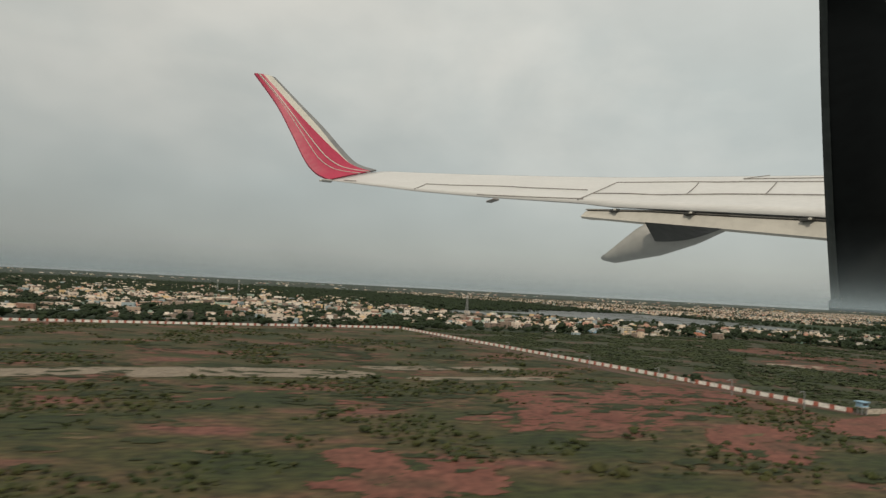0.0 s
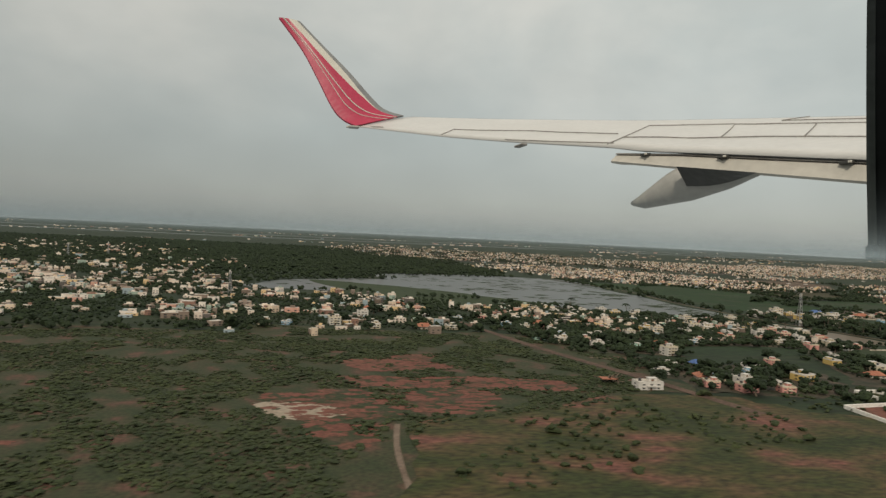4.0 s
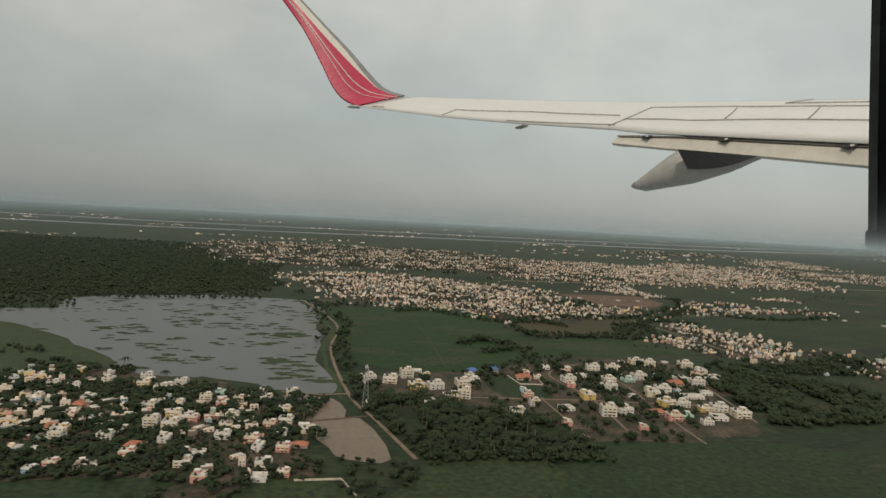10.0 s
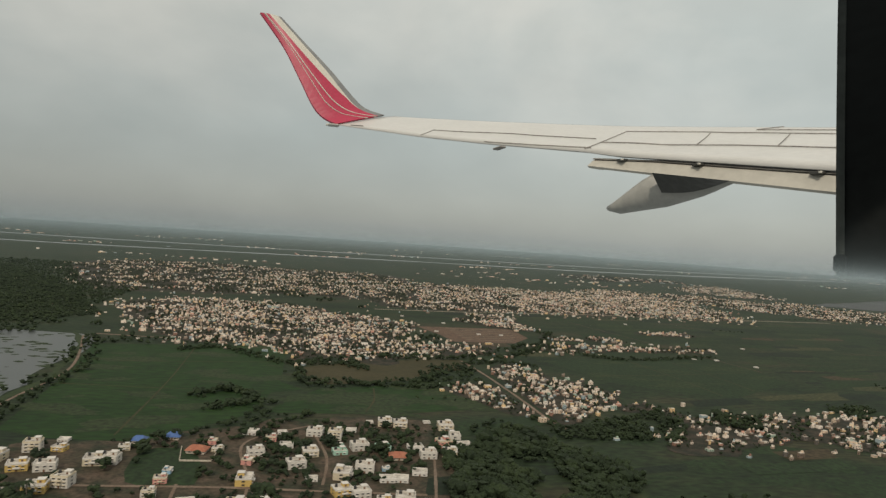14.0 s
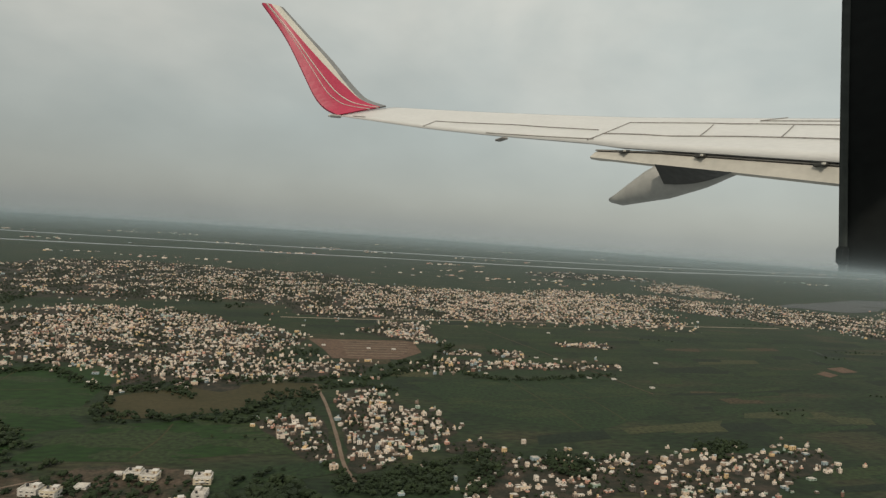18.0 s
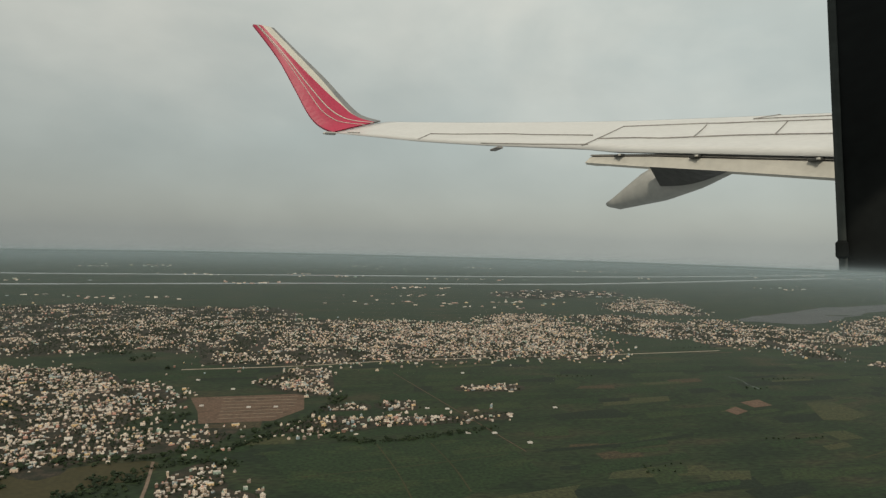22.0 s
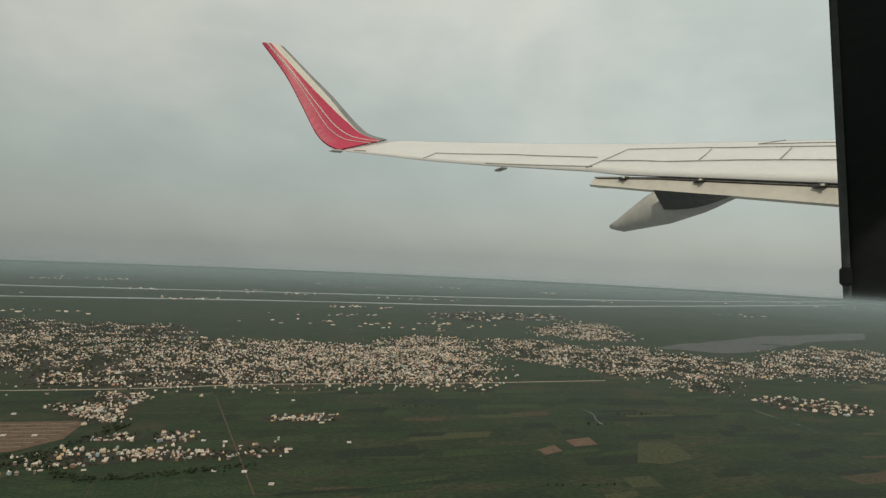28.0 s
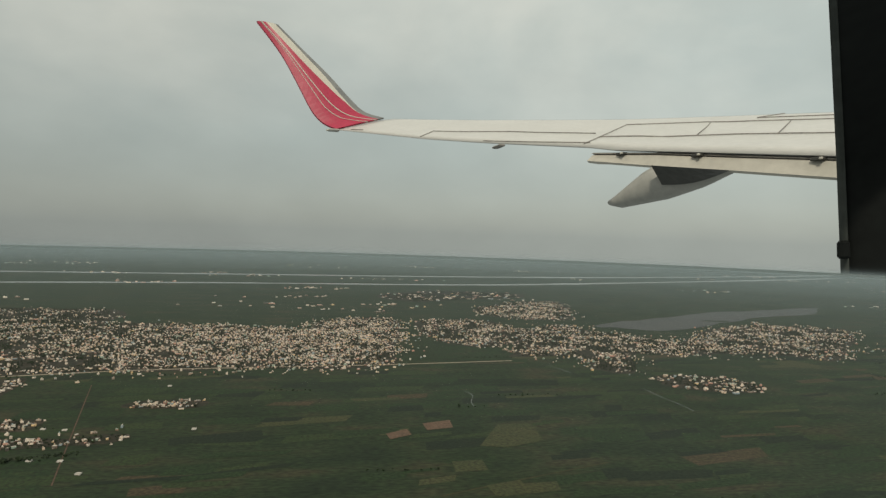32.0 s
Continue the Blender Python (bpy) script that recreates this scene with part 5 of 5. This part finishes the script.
surround_band("seal_lip", [(0.0, -0.010), (0.003, 0.0), (0.007, 0.001), (0.007, -0.014)], M_LIP, "worn grey rubber lip")
surround_band("reveal", [(0.007, -0.004), (0.02, 0.006), (0.05, 0.012), (0.14, 0.02), (0.14, -0.02), (0.007, -0.02)], M_SEAL, "black window reveal")
part("shade_tab", box(0.596, -0.006, -1.0, 0.612, 0.022, -0.985, bevel=0.004), M_SEAL, surround, "small black window shade tab")


# ---- airfield wall ----
fence = new("airfield_wall")
tagged(fence, "long airfield wall painted in red and white bands", "wall", kind="structure")
panels = {}
for k, m in enumerate((M_WHITEWALL, M_REDWALL, M_CREAMWALL)):
    bm = box(-0.5, -0.012, 0, 0.5, 0.012, 1)
    bm.normal_update()
    panels[k] = mesh_of("wall_panel", [v.co for v in bm.verts], [[v.index for v in f.verts] for f in bm.faces], [m, M_BACKWALL], [int(f.normal.y > 0.5 or f.normal.z > 0.5) for f in bm.faces])
    bm.free()
FENCE_A = [(-22.0, 9.4)] + FENCE_A
FENCE_C = FENCE_C + [(11.54, 6.54)]
for run, step, pale in ((FENCE_A, 0.075, False), (FENCE_B, 0.085, False), (FENCE_C, 0.09, True)):
    k = 0
    for a, b in zip(run, run[1:]):
        a, b = Vector((*a, 0)), Vector((*b, 0))
        n = max(1, round((b - a).length / step))
        d = (b - a) / n
        for i in range(n):
            ob = new("wall_panel", panels[2 if pale else k % 2])
            ob.parent = fence
            high = 0.050 + 0.003 * (k % 2)
            ob.matrix_basis = Matrix.Translation(a + d * (i + 0.5)) @ Matrix.Rotation(math.atan2(d.y, d.x), 4, "Z") @ Matrix.Diagonal((d.length * (0.64 if k % 2 else 1.33) if not pale else d.length * 0.985, 1, high, 1))
            k += 1

tower = tagged(new("guard_tower"), "small guard tower with a pale blue cabin at the wall corner", "tower")
tower.matrix_world = pose(GATE[0][0], GATE[0][1] - 0.06, 0) @ Matrix.Scale(0.55, 4)
for sx in (-1, 1):
    for sy in (-1, 1):
        part("leg", box(sx * 0.05 - 0.008, sy * 0.05 - 0.008, 0, sx * 0.05 + 0.008, sy * 0.05 + 0.008, 0.13), M_STEEL, tower)
part("platform", box(-0.085, -0.085, 0.13, 0.085, 0.085, 0.142), M_ROOF, tower)
part("cabin", box(-0.07, -0.07, 0.142, 0.07, 0.07, 0.225, bevel=0.004), M_WALLS[4], tower, "pale blue cabin")
part("window", box(-0.05, -0.074, 0.175, 0.05, -0.069, 0.205), M_DARK, tower)
part("roof", box(-0.095, -0.095, 0.225, 0.095, 0.095, 0.243, bevel=0.006), M_WALLS[4], tower)

lamp = tagged(new("lamp_post"), "tall grey steel lamp post by the track", "lamp post", "lamp posts along the wall")
part("pole", box(-0.004, -0.004, 0, 0.004, 0.004, 0.18), M_STEEL, lamp)
part("arm", box(-0.04, -0.003, 0.174, 0.004, 0.003, 0.18), M_STEEL, lamp)
part("lamp_head", box(-0.055, -0.006, 0.168, -0.036, 0.006, 0.176), M_STEEL, lamp)
lamp.location = (LAMPS[0][0] - 0.05, LAMPS[0][1], 0)
for q in LAMPS[1:]:
    copy_thing(lamp, pose(q[0] - 0.05, q[1], 0, 0, 0, rng.uniform(-15, 15)))


# ---- masts ----
def mast(x, y, high, wide):
    """A lattice mast on four legs."""
    ob = tagged(new("lattice_mast"), "tall lattice steel telecom mast above the trees", "mast")
    ob.location = (x, y, 0)
    lv = [k / 9 for k in range(10)]
    half = [wide * (1 - 0.8 * t) for t in lv]
    for sx, sy in ((-1, -1), (1, -1), (1, 1), (-1, 1)):
        bm = bmesh.new()
        loft(bm, [[Vector((sx * h + dx, sy * h + dy, t * high)) for dx, dy in ((-.005, -.005), (.005, -.005), (.005, .005), (-.005, .005))] for t, h in zip(lv, half)], True)
        part("leg", finish(bm), M_STEEL, ob)
    for k in range(9):
        bm = bmesh.new()
        for a, b in (((-1, -1), (1, -1)), ((1, -1), (1, 1)), ((1, 1), (-1, 1)), ((-1, 1), (-1, -1))):
            p, q = Vector((a[0] * half[k], a[1] * half[k], lv[k] * high)), Vector((b[0] * half[k + 1], b[1] * half[k + 1], lv[k + 1] * high))
            u = Vector((0, 0, 0.004))
            w = (q - p).cross(u).normalized() * 0.004
            loft(bm, [[p + u, p + w, p - u, p - w], [q + u, q + w, q - u, q - w]], True)
        part("brace", finish(bm), M_STEEL, ob)
    for k, (dx, dy) in enumerate(((0.03, 0), (-0.03, 0.01), (0, -0.03))):
        part("antenna", box(dx - 0.01, dy - 0.01, high * (0.86 + 0.03 * k), dx + 0.01, dy + 0.01, high * (0.86 + 0.03 * k) + 0.08, bevel=0.005), M_WALLS[7], ob)
    return ob


mast(*MASTS[0], 1.0, 0.07)
for q in MAST_FAR:
    mast(*q, 0.8, 0.05)


# ---- houses of the near villages ----
def house(storeys, hx, hy, paint, roof=None, room=True, tank=True, trim=None, label=""):
    ob = tagged(new("house"), label, "house", "village houses")
    fl = 0.070
    h = fl * storeys
    part("house_body", box(-hx, -hy, 0, hx, hy, h), paint, ob)
    if roof is None:
        bm = bmesh.new()
        for a in ((-hx, -hy, hx, -hy + 0.014), (-hx, hy - 0.014, hx, hy), (-hx, -hy + 0.014, -hx + 0.014, hy - 0.014), (hx - 0.014, -hy + 0.014, hx, hy - 0.014)):
            box(a[0], a[1], h, a[2], a[3], h + 0.030, bm)
        part("parapet", bm, trim or paint, ob)
        part("roof", box(-hx + 0.015, -hy + 0.015, h, hx - 0.015, hy - 0.015, h + 0.006), M_ROOF, ob)
        if room:
            room_ob = part("stair_room", box(hx * 0.1, hy * 0.05, h + 0.006, hx * 0.75, hy * 0.85, h + 0.065), paint, ob)
            part("slab", box(hx * 0.05, 0, h + 0.065, hx * 0.8, hy * 0.9, h + 0.073), M_WALLS[7], room_ob)
            part("door", box(hx * 0.3, hy * 0.05 - 0.004, h + 0.008, hx * 0.5, hy * 0.05 + 0.001, h + 0.05), M_DOOR, room_ob)
    else:
        bm = bmesh.new()
        e = 0.03
        vs = [bm.verts.new(p) for p in ((-hx - e, -hy - e, h), (hx + e, -hy - e, h), (hx + e, hy + e, h), (-hx - e, hy + e, h), (-hx * 0.5, 0, h + 0.09), (hx * 0.5, 0, h + 0.09))]
        for f in ((0, 1, 5, 4), (1, 2, 5), (2, 3, 4, 5), (3, 0, 4), (3, 2, 1, 0)):
            bm.faces.new([vs[i] for i in f])
        part("roof", finish(bm), roof, ob)
    if tank and roof is None:
        bm = bmesh.new()
        bmesh.ops.create_cone(bm, cap_ends=True, segments=10, radius1=0.032, radius2=0.028, depth=0.055, matrix=Matrix.Translation((-hx * 0.55, hy * 0.4, h + 0.034)))
        part("water_tank", bm, M_TANK, ob)
    for s in range(storeys):
        z = s * fl
        for x in (-0.58, 0.05, 0.6) if hx > 0.17 else (-0.5, 0.5):
            if s == 0 and x == 0.05:
                continue
            w = part("window", box(hx * x - 0.026, -hy - 0.004, z + 0.026, hx * x + 0.026, -hy + 0.002, z + 0.056), M_DARK, ob)
            part("sunshade", box(hx * x - 0.034, -hy - 0.022, z + 0.057, hx * x + 0.034, -hy, z + 0.062), trim or M_WALLS[7], w)
        part("window", box(-hx - 0.004, -0.03, z + 0.026, -hx + 0.002, 0.03, z + 0.056), M_DARK, ob)
        part("window", box(hx - 0.002, -0.03, z + 0.026, hx + 0.004, 0.03, z + 0.056), M_DARK, ob)
        if s and trim:
            part("balcony", box(-hx * 0.3, -hy - 0.05, z - 0.004, hx * 0.35, -hy, z + 0.026, bevel=0.003), trim, ob)
    part("door", box(-0.018, -hy - 0.004, 0.0, 0.022, -hy + 0.002, 0.052), M_DOOR, ob)
    return ob


KINDS = [house(2, 0.196, 0.149, M_WALLS[0], label="white two-storey house with a flat roof and stair room"),
         house(1, 0.184, 0.161, M_WALLS[7], tank=False, room=False, label="low white flat-roofed house among trees"),
         house(2, 0.184, 0.161, M_WALLS[1], trim=M_WALLS[7], label="cream two-storey house with white balconies"),
         house(3, 0.172, 0.149, M_WALLS[0], trim=M_WALLS[1], label="white three-storey house with cream bands"),
         house(2, 0.196, 0.161, M_WALLS[2], trim=M_WALLS[7], label="yellow two-storey house with white trim"),
         house(2, 0.172, 0.149, M_WALLS[3], trim=M_WALLS[1], label="pink two-storey house with cream trim"),
         house(1, 0.196, 0.149, M_WALLS[6], M_TILE, label="low house with a red tiled hip roof"),
         house(2, 0.184, 0.149, M_WALLS[4], trim=M_WALLS[7], label="light blue two-storey house with white trim"),
         house(1, 0.161, 0.138, M_WALLS[5], label="low mint green flat-roofed house"),
         house(1, 0.138, 0.115, M_WALLS[6], M_BLUE, label="small shed under a blue tarpaulin roof"),
         house(2, 0.276, 0.138, M_WALLS[7], trim=M_WALLS[0], label="long white two-storey building")]
ODDS = np.array([12, 13, 20, 5, 9, 18, 7, 5, 7, 1, 3], float)
used = set()
CHOSEN = {0: [0, 2, 3, 4, 0, 1, 4, 3, 2, 0, 9, 2, 9, 6, 1, 0, 1, 0, 1, 4, 3], 1: [0, 1, 4, 5, 8, 0, 1, 0, 1, 2, 2, 0], 2: [10, 10, 6, 0, 7, 1, 5, 5, 3, 9, 4, 5, 1, 7, 2, 4, 6]}
for g, homes in enumerate((HOMES_A, HOMES_B, HOMES_C, HOMES_D, HOMES_E)):
    for i, (x, y) in enumerate(homes):
        k = int(rng.choice(len(KINDS), p=ODDS / ODDS.sum()))
        if i < len(CHOSEN.get(g, ())):
            k = CHOSEN[g][i]
        m = pose(x, y + 0.1, 0, 0, 0, float(rng.choice([-6, -6, 4, 84, 12])) + rng.uniform(-6, 6)) @ Matrix.Scale(rng.uniform(0.92, 1.08) if g < 2 else rng.uniform(0.68, 0.84), 4)
        if k in used:
            copy_thing(KINDS[k], m)
        else:
            KINDS[k].matrix_world = m
            used.add(k)
for k in set(range(len(KINDS))) - used:
    KINDS[k].location = (17.0 + 0.5 * k, 15.0, 0)
extra = np.concatenate([scatter(VILL_B, 0.62, rng), scatter(VILL_C, 0.8, rng), scatter(VILL_D, 0.75, rng), scatter(EARTH_A, 0.8, rng)])
near = np.array(HOMES_A + HOMES_B + HOMES_C + HOMES_D + HOMES_E)
gap = np.sqrt(((extra[:, None] - near[None]) ** 2).sum(-1)).min(1)
for x, y in extra[(gap > 0.40) & free_of([LAKE, LAKE_B, POND_A, POND_B], extra)][::2][:125]:
    copy_thing(KINDS[int(rng.choice(len(KINDS), p=ODDS / ODDS.sum()))], pose(x, y, 0, 0, 0, float(rng.choice([-6, 4, 84])) + rng.uniform(-8, 8)) @ Matrix.Scale(rng.uniform(0.58, 0.80), 4))
for pts, gp in ((VILL_B, 0.14), (VILL_C, 0.15), (VILL_D, 0.16), (VILL_I, 0.22)):
    tr = scatter(pts, gp, rng, 0.5)
    d = np.sqrt(((tr[:, None] - near[None]) ** 2).sum(-1)).min(1)
    woods("village_trees", tr[(d > 0.20) & clear_of(ROADS, tr, 0.15) & free_of([GREEN_A, GREEN_B, GREEN_C, GREEN_D, GREEN_E], tr) & (noise_at(tr, 0.9, 3.0) > -0.14)], 0.060, rng, M_LEAF, "dark broad trees between village houses", 5)

# white walls round the plots
for pts in (COMPOUND, COMPOUND_B):
    plot = tagged(new("plot_wall"), "low white wall round a bare plot", "wall")
    for a, b in zip(pts, pts[1:] + pts[:1]):
        a, b = Vector((*a, 0)), Vector((*b, 0))
        bm = box(0, -0.012, 0, (b - a).length, 0.012, 0.06, bevel=0.003)
        bmesh.ops.transform(bm, matrix=Matrix.Translation(a) @ Matrix.Rotation(math.atan2(b.y - a.y, b.x - a.x), 4, "Z"), verts=bm.verts[:])
        part("wall_side", bm, M_WHITEWALL, plot)

for pts in PLOT_WALLS:
    plot = tagged(new("plot_wall"), "low cream wall along the edge of a building plot", "wall", "walls of building plots")
    for a, b in zip(pts, pts[1:]):
        a, b = Vector((*a, 0)), Vector((*b, 0))
        bm = box(0, -0.008, 0, (b - a).length, 0.008, 0.036, bevel=0.002)
        bmesh.ops.transform(bm, matrix=Matrix.Translation(a) @ Matrix.Rotation(math.atan2(b.y - a.y, b.x - a.x), 4, "Z"), verts=bm.verts[:])
        part("wall_side", bm, M_CREAMWALL, plot)

# ---- water tanks, ruin, site huts ----
for x, y in TANKS:
    tank = tagged(new("water_tank"), "white round water tank on concrete legs", "tank", "overhead water tanks")
    tank.location = (x, y, 0)
    for a in range(4):
        s = math.tau * (a + 0.5) / 4
        part("leg", box(0.04 * math.cos(s) - 0.006, 0.04 * math.sin(s) - 0.006, 0, 0.04 * math.cos(s) + 0.006, 0.04 * math.sin(s) + 0.006, 0.09), M_WALLS[7], tank)
    bm = bmesh.new()
    bmesh.ops.create_cone(bm, cap_ends=True, segments=16, radius1=0.062, radius2=0.062, depth=0.075, matrix=Matrix.Translation((0, 0, 0.127)))
    bmesh.ops.bevel(bm, geom=[e for e in bm.edges if abs(e.verts[0].co.z - e.verts[1].co.z) < 1e-4], offset=0.01, segments=1, affect="EDGES")
    part("barrel", bm, M_WALLS[7], tank)
ruin = tagged(new("ruined_shed"), "collapsed dark timber shed in the scrub", "shed")
ruin.location = (*RUIN[0], 0)
for k in range(14):
    bm = box(-0.12, -0.008, -0.006, 0.12, 0.008, 0.006)
    bmesh.ops.transform(bm, matrix=pose(rng.uniform(-0.14, 0.14), rng.uniform(-0.08, 0.08), rng.uniform(0.03, 0.11), rng.uniform(-20, 20), rng.uniform(-45, 45), rng.uniform(0, 180)), verts=bm.verts[:])
    part("beam", bm, M_BARK, ruin)
part("roof_sheet", box(-0.15, -0.10, 0.085, 0.10, 0.09, 0.092), M_TILE, ruin, "rusty sheet roof")
for x, y in SITE_HUTS + WAREHOUSE + LONE_HOMES:
    copy_thing(KINDS[1], pose(x, y, 0, 0, 0, rng.uniform(-5, 5)) @ Matrix.Scale(0.55, 4))


# ---- single trees ----
def tree(high, spread, seed):
    r = np.random.default_rng(seed)
    ob = tagged(new("tree"), "dark green broad-crowned tree beside houses", "tree", "village trees")
    bm = bmesh.new()
    rows = []
    for t in np.linspace(0, 1, 5):
        w = 0.018 * (1 - 0.6 * t)
        rows.append([Vector((w * math.cos(a) + 0.02 * math.sin(3 * t), w * math.sin(a), t * high * 0.6)) for a in np.linspace(0, math.tau, 7)[:-1]])
    loft(bm, rows, True)
    for a in np.linspace(0, 5, 4):
        e = Vector((math.cos(a) * spread * 0.6, math.sin(a) * spread * 0.6, high * 0.75))
        s = Vector((0, 0, high * 0.4))
        loft(bm, [[s + Vector((0.007, 0, 0)), s + Vector((0, 0.007, 0)), s - Vector((0.007, 0, 0))], [e + Vector((0.003, 0, 0)), e + Vector((0, 0.003, 0)), e - Vector((0.003, 0, 0))]], True)
    part("trunk", finish(bm), M_BARK, ob)
    n = 26
    a, d = r.uniform(0, 6.28, n), spread * np.sqrt(r.random(n))
    v, f = clumps(np.stack([d * np.cos(a), d * np.sin(a), high * r.uniform(0.55, 1.0, n) - d * 0.25], 1), spread * r.uniform(0.24, 0.42, n), r)
    crown = new("crown", mesh_of("crown", v, f, M_LEAF))
    crown.parent = ob
    return ob


def palm(high, seed):
    r = np.random.default_rng(seed)
    ob = tagged(new("palm_tree"), "tall slender coconut palm with drooping fronds", "palm", "coconut palms")
    bm = bmesh.new()
    loft(bm, [[Vector((0.010 * (1 - 0.4 * t) * math.cos(a) + 0.05 * t * t, 0.010 * math.sin(a), t * high)) for a in np.linspace(0, math.tau, 7)[:-1]] for t in np.linspace(0, 1, 6)], True)
    part("trunk", finish(bm), M_BARK, ob)
    for k in range(9):
        a = k * 0.7 + r.uniform(-0.2, 0.2)
        d, side = Vector((math.cos(a), math.sin(a), 0)), Vector((-math.sin(a), math.cos(a), 0))
        bm = bmesh.new()
        rows = []
        for t in np.linspace(0, 1, 5):
            p = Vector((0.05, 0, high)) + d * 0.15 * t + Vector((0, 0, 0.06 * t - 0.13 * t * t))
            w = side * 0.022 * math.sin(math.pi * (0.12 + 0.82 * t))
            rows.append([p - w - Vector((0, 0, 0.012)), p, p + w - Vector((0, 0, 0.012))])
        loft(bm, rows)
        part("frond", finish(bm), M_LEAF, ob)
    return ob


trees = [tree(0.24, 0.14, 1), tree(0.19, 0.12, 2), tree(0.28, 0.15, 3), tree(0.22, 0.17, 4)]
spots = [(x + rng.uniform(-0.35, 0.35), y + rng.choice([-0.28, 0.42]) + rng.uniform(-0.1, 0.1)) for x, y in HOMES_C + HOMES_D + HOMES_A[::2]]
for k, (x, y) in enumerate(spots):
    m = pose(x, y, 0, 0, 0, rng.uniform(0, 360))
    if k < len(trees):
        trees[k].matrix_world = m
    else:
        copy_thing(trees[k % 4], m)
palms = [palm(0.34, 5), palm(0.28, 6)]
for k, (x, y) in enumerate(np.concatenate([scatter(GROVE, 0.55, rng, 0.5), scatter(VILL_B, 1.6, rng, 0.5)])):
    m = pose(x, y, 0, 0, 0, rng.uniform(0, 360))
    if k < 2:
        palms[k].matrix_world = m
    else:
        copy_thing(palms[k % 2], m)

# ---- haze over the plain ----
def haze(strength, low, top):
    """Milky sheet colour that stands in for hazy air, thickest a little above the ground."""
    hz = bpy.data.materials.new("haze")
    hz.use_nodes = True
    hn, hl = hz.node_tree.nodes, hz.node_tree.links
    hn.remove(hn["Principled BSDF"])
    clear, milk, both = hn.new("ShaderNodeBsdfTransparent"), hn.new("ShaderNodeBsdfTranslucent"), hn.new("ShaderNodeMixShader")
    milk2, pair = hn.new("ShaderNodeBsdfDiffuse"), hn.new("ShaderNodeMixShader")
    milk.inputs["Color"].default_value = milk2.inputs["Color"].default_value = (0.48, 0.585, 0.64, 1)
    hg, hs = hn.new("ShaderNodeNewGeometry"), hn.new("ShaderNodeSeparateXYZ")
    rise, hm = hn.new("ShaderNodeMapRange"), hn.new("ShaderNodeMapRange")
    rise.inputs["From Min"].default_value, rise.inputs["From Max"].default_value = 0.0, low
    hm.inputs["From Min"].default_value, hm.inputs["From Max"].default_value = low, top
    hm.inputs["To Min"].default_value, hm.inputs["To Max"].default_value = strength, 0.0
    thick = hn.new("ShaderNodeMath")
    thick.operation = "MULTIPLY"
    hl.new(hg.outputs["Position"], hs.inputs[0])
    hl.new(hs.outputs["Z"], hm.inputs["Value"])
    hl.new(hs.outputs["Z"], rise.inputs["Value"])
    hl.new(rise.outputs[0], thick.inputs[0])
    hl.new(hm.outputs[0], thick.inputs[1])
    hl.new(milk.outputs[0], pair.inputs[1])
    hl.new(milk2.outputs[0], pair.inputs[2])
    hl.new(thick.outputs[0], both.inputs[0])
    hl.new(clear.outputs[0], both.inputs[1])
    hl.new(pair.outputs[0], both.inputs[2])
    hl.new(both.outputs[0], hn["Material Output"].inputs["Surface"])
    return hz


# upright see-through sheets, one behind another, added to imitate haze
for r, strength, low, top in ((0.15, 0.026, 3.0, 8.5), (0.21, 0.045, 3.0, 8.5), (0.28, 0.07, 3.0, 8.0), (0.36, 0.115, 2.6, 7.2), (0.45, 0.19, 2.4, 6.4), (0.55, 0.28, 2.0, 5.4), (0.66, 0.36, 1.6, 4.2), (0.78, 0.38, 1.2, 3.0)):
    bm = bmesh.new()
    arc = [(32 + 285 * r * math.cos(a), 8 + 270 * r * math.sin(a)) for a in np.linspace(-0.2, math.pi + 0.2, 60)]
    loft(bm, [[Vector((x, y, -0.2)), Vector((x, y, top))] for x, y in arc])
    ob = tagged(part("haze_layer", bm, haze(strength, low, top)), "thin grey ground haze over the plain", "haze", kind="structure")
    ob.visible_shadow = False
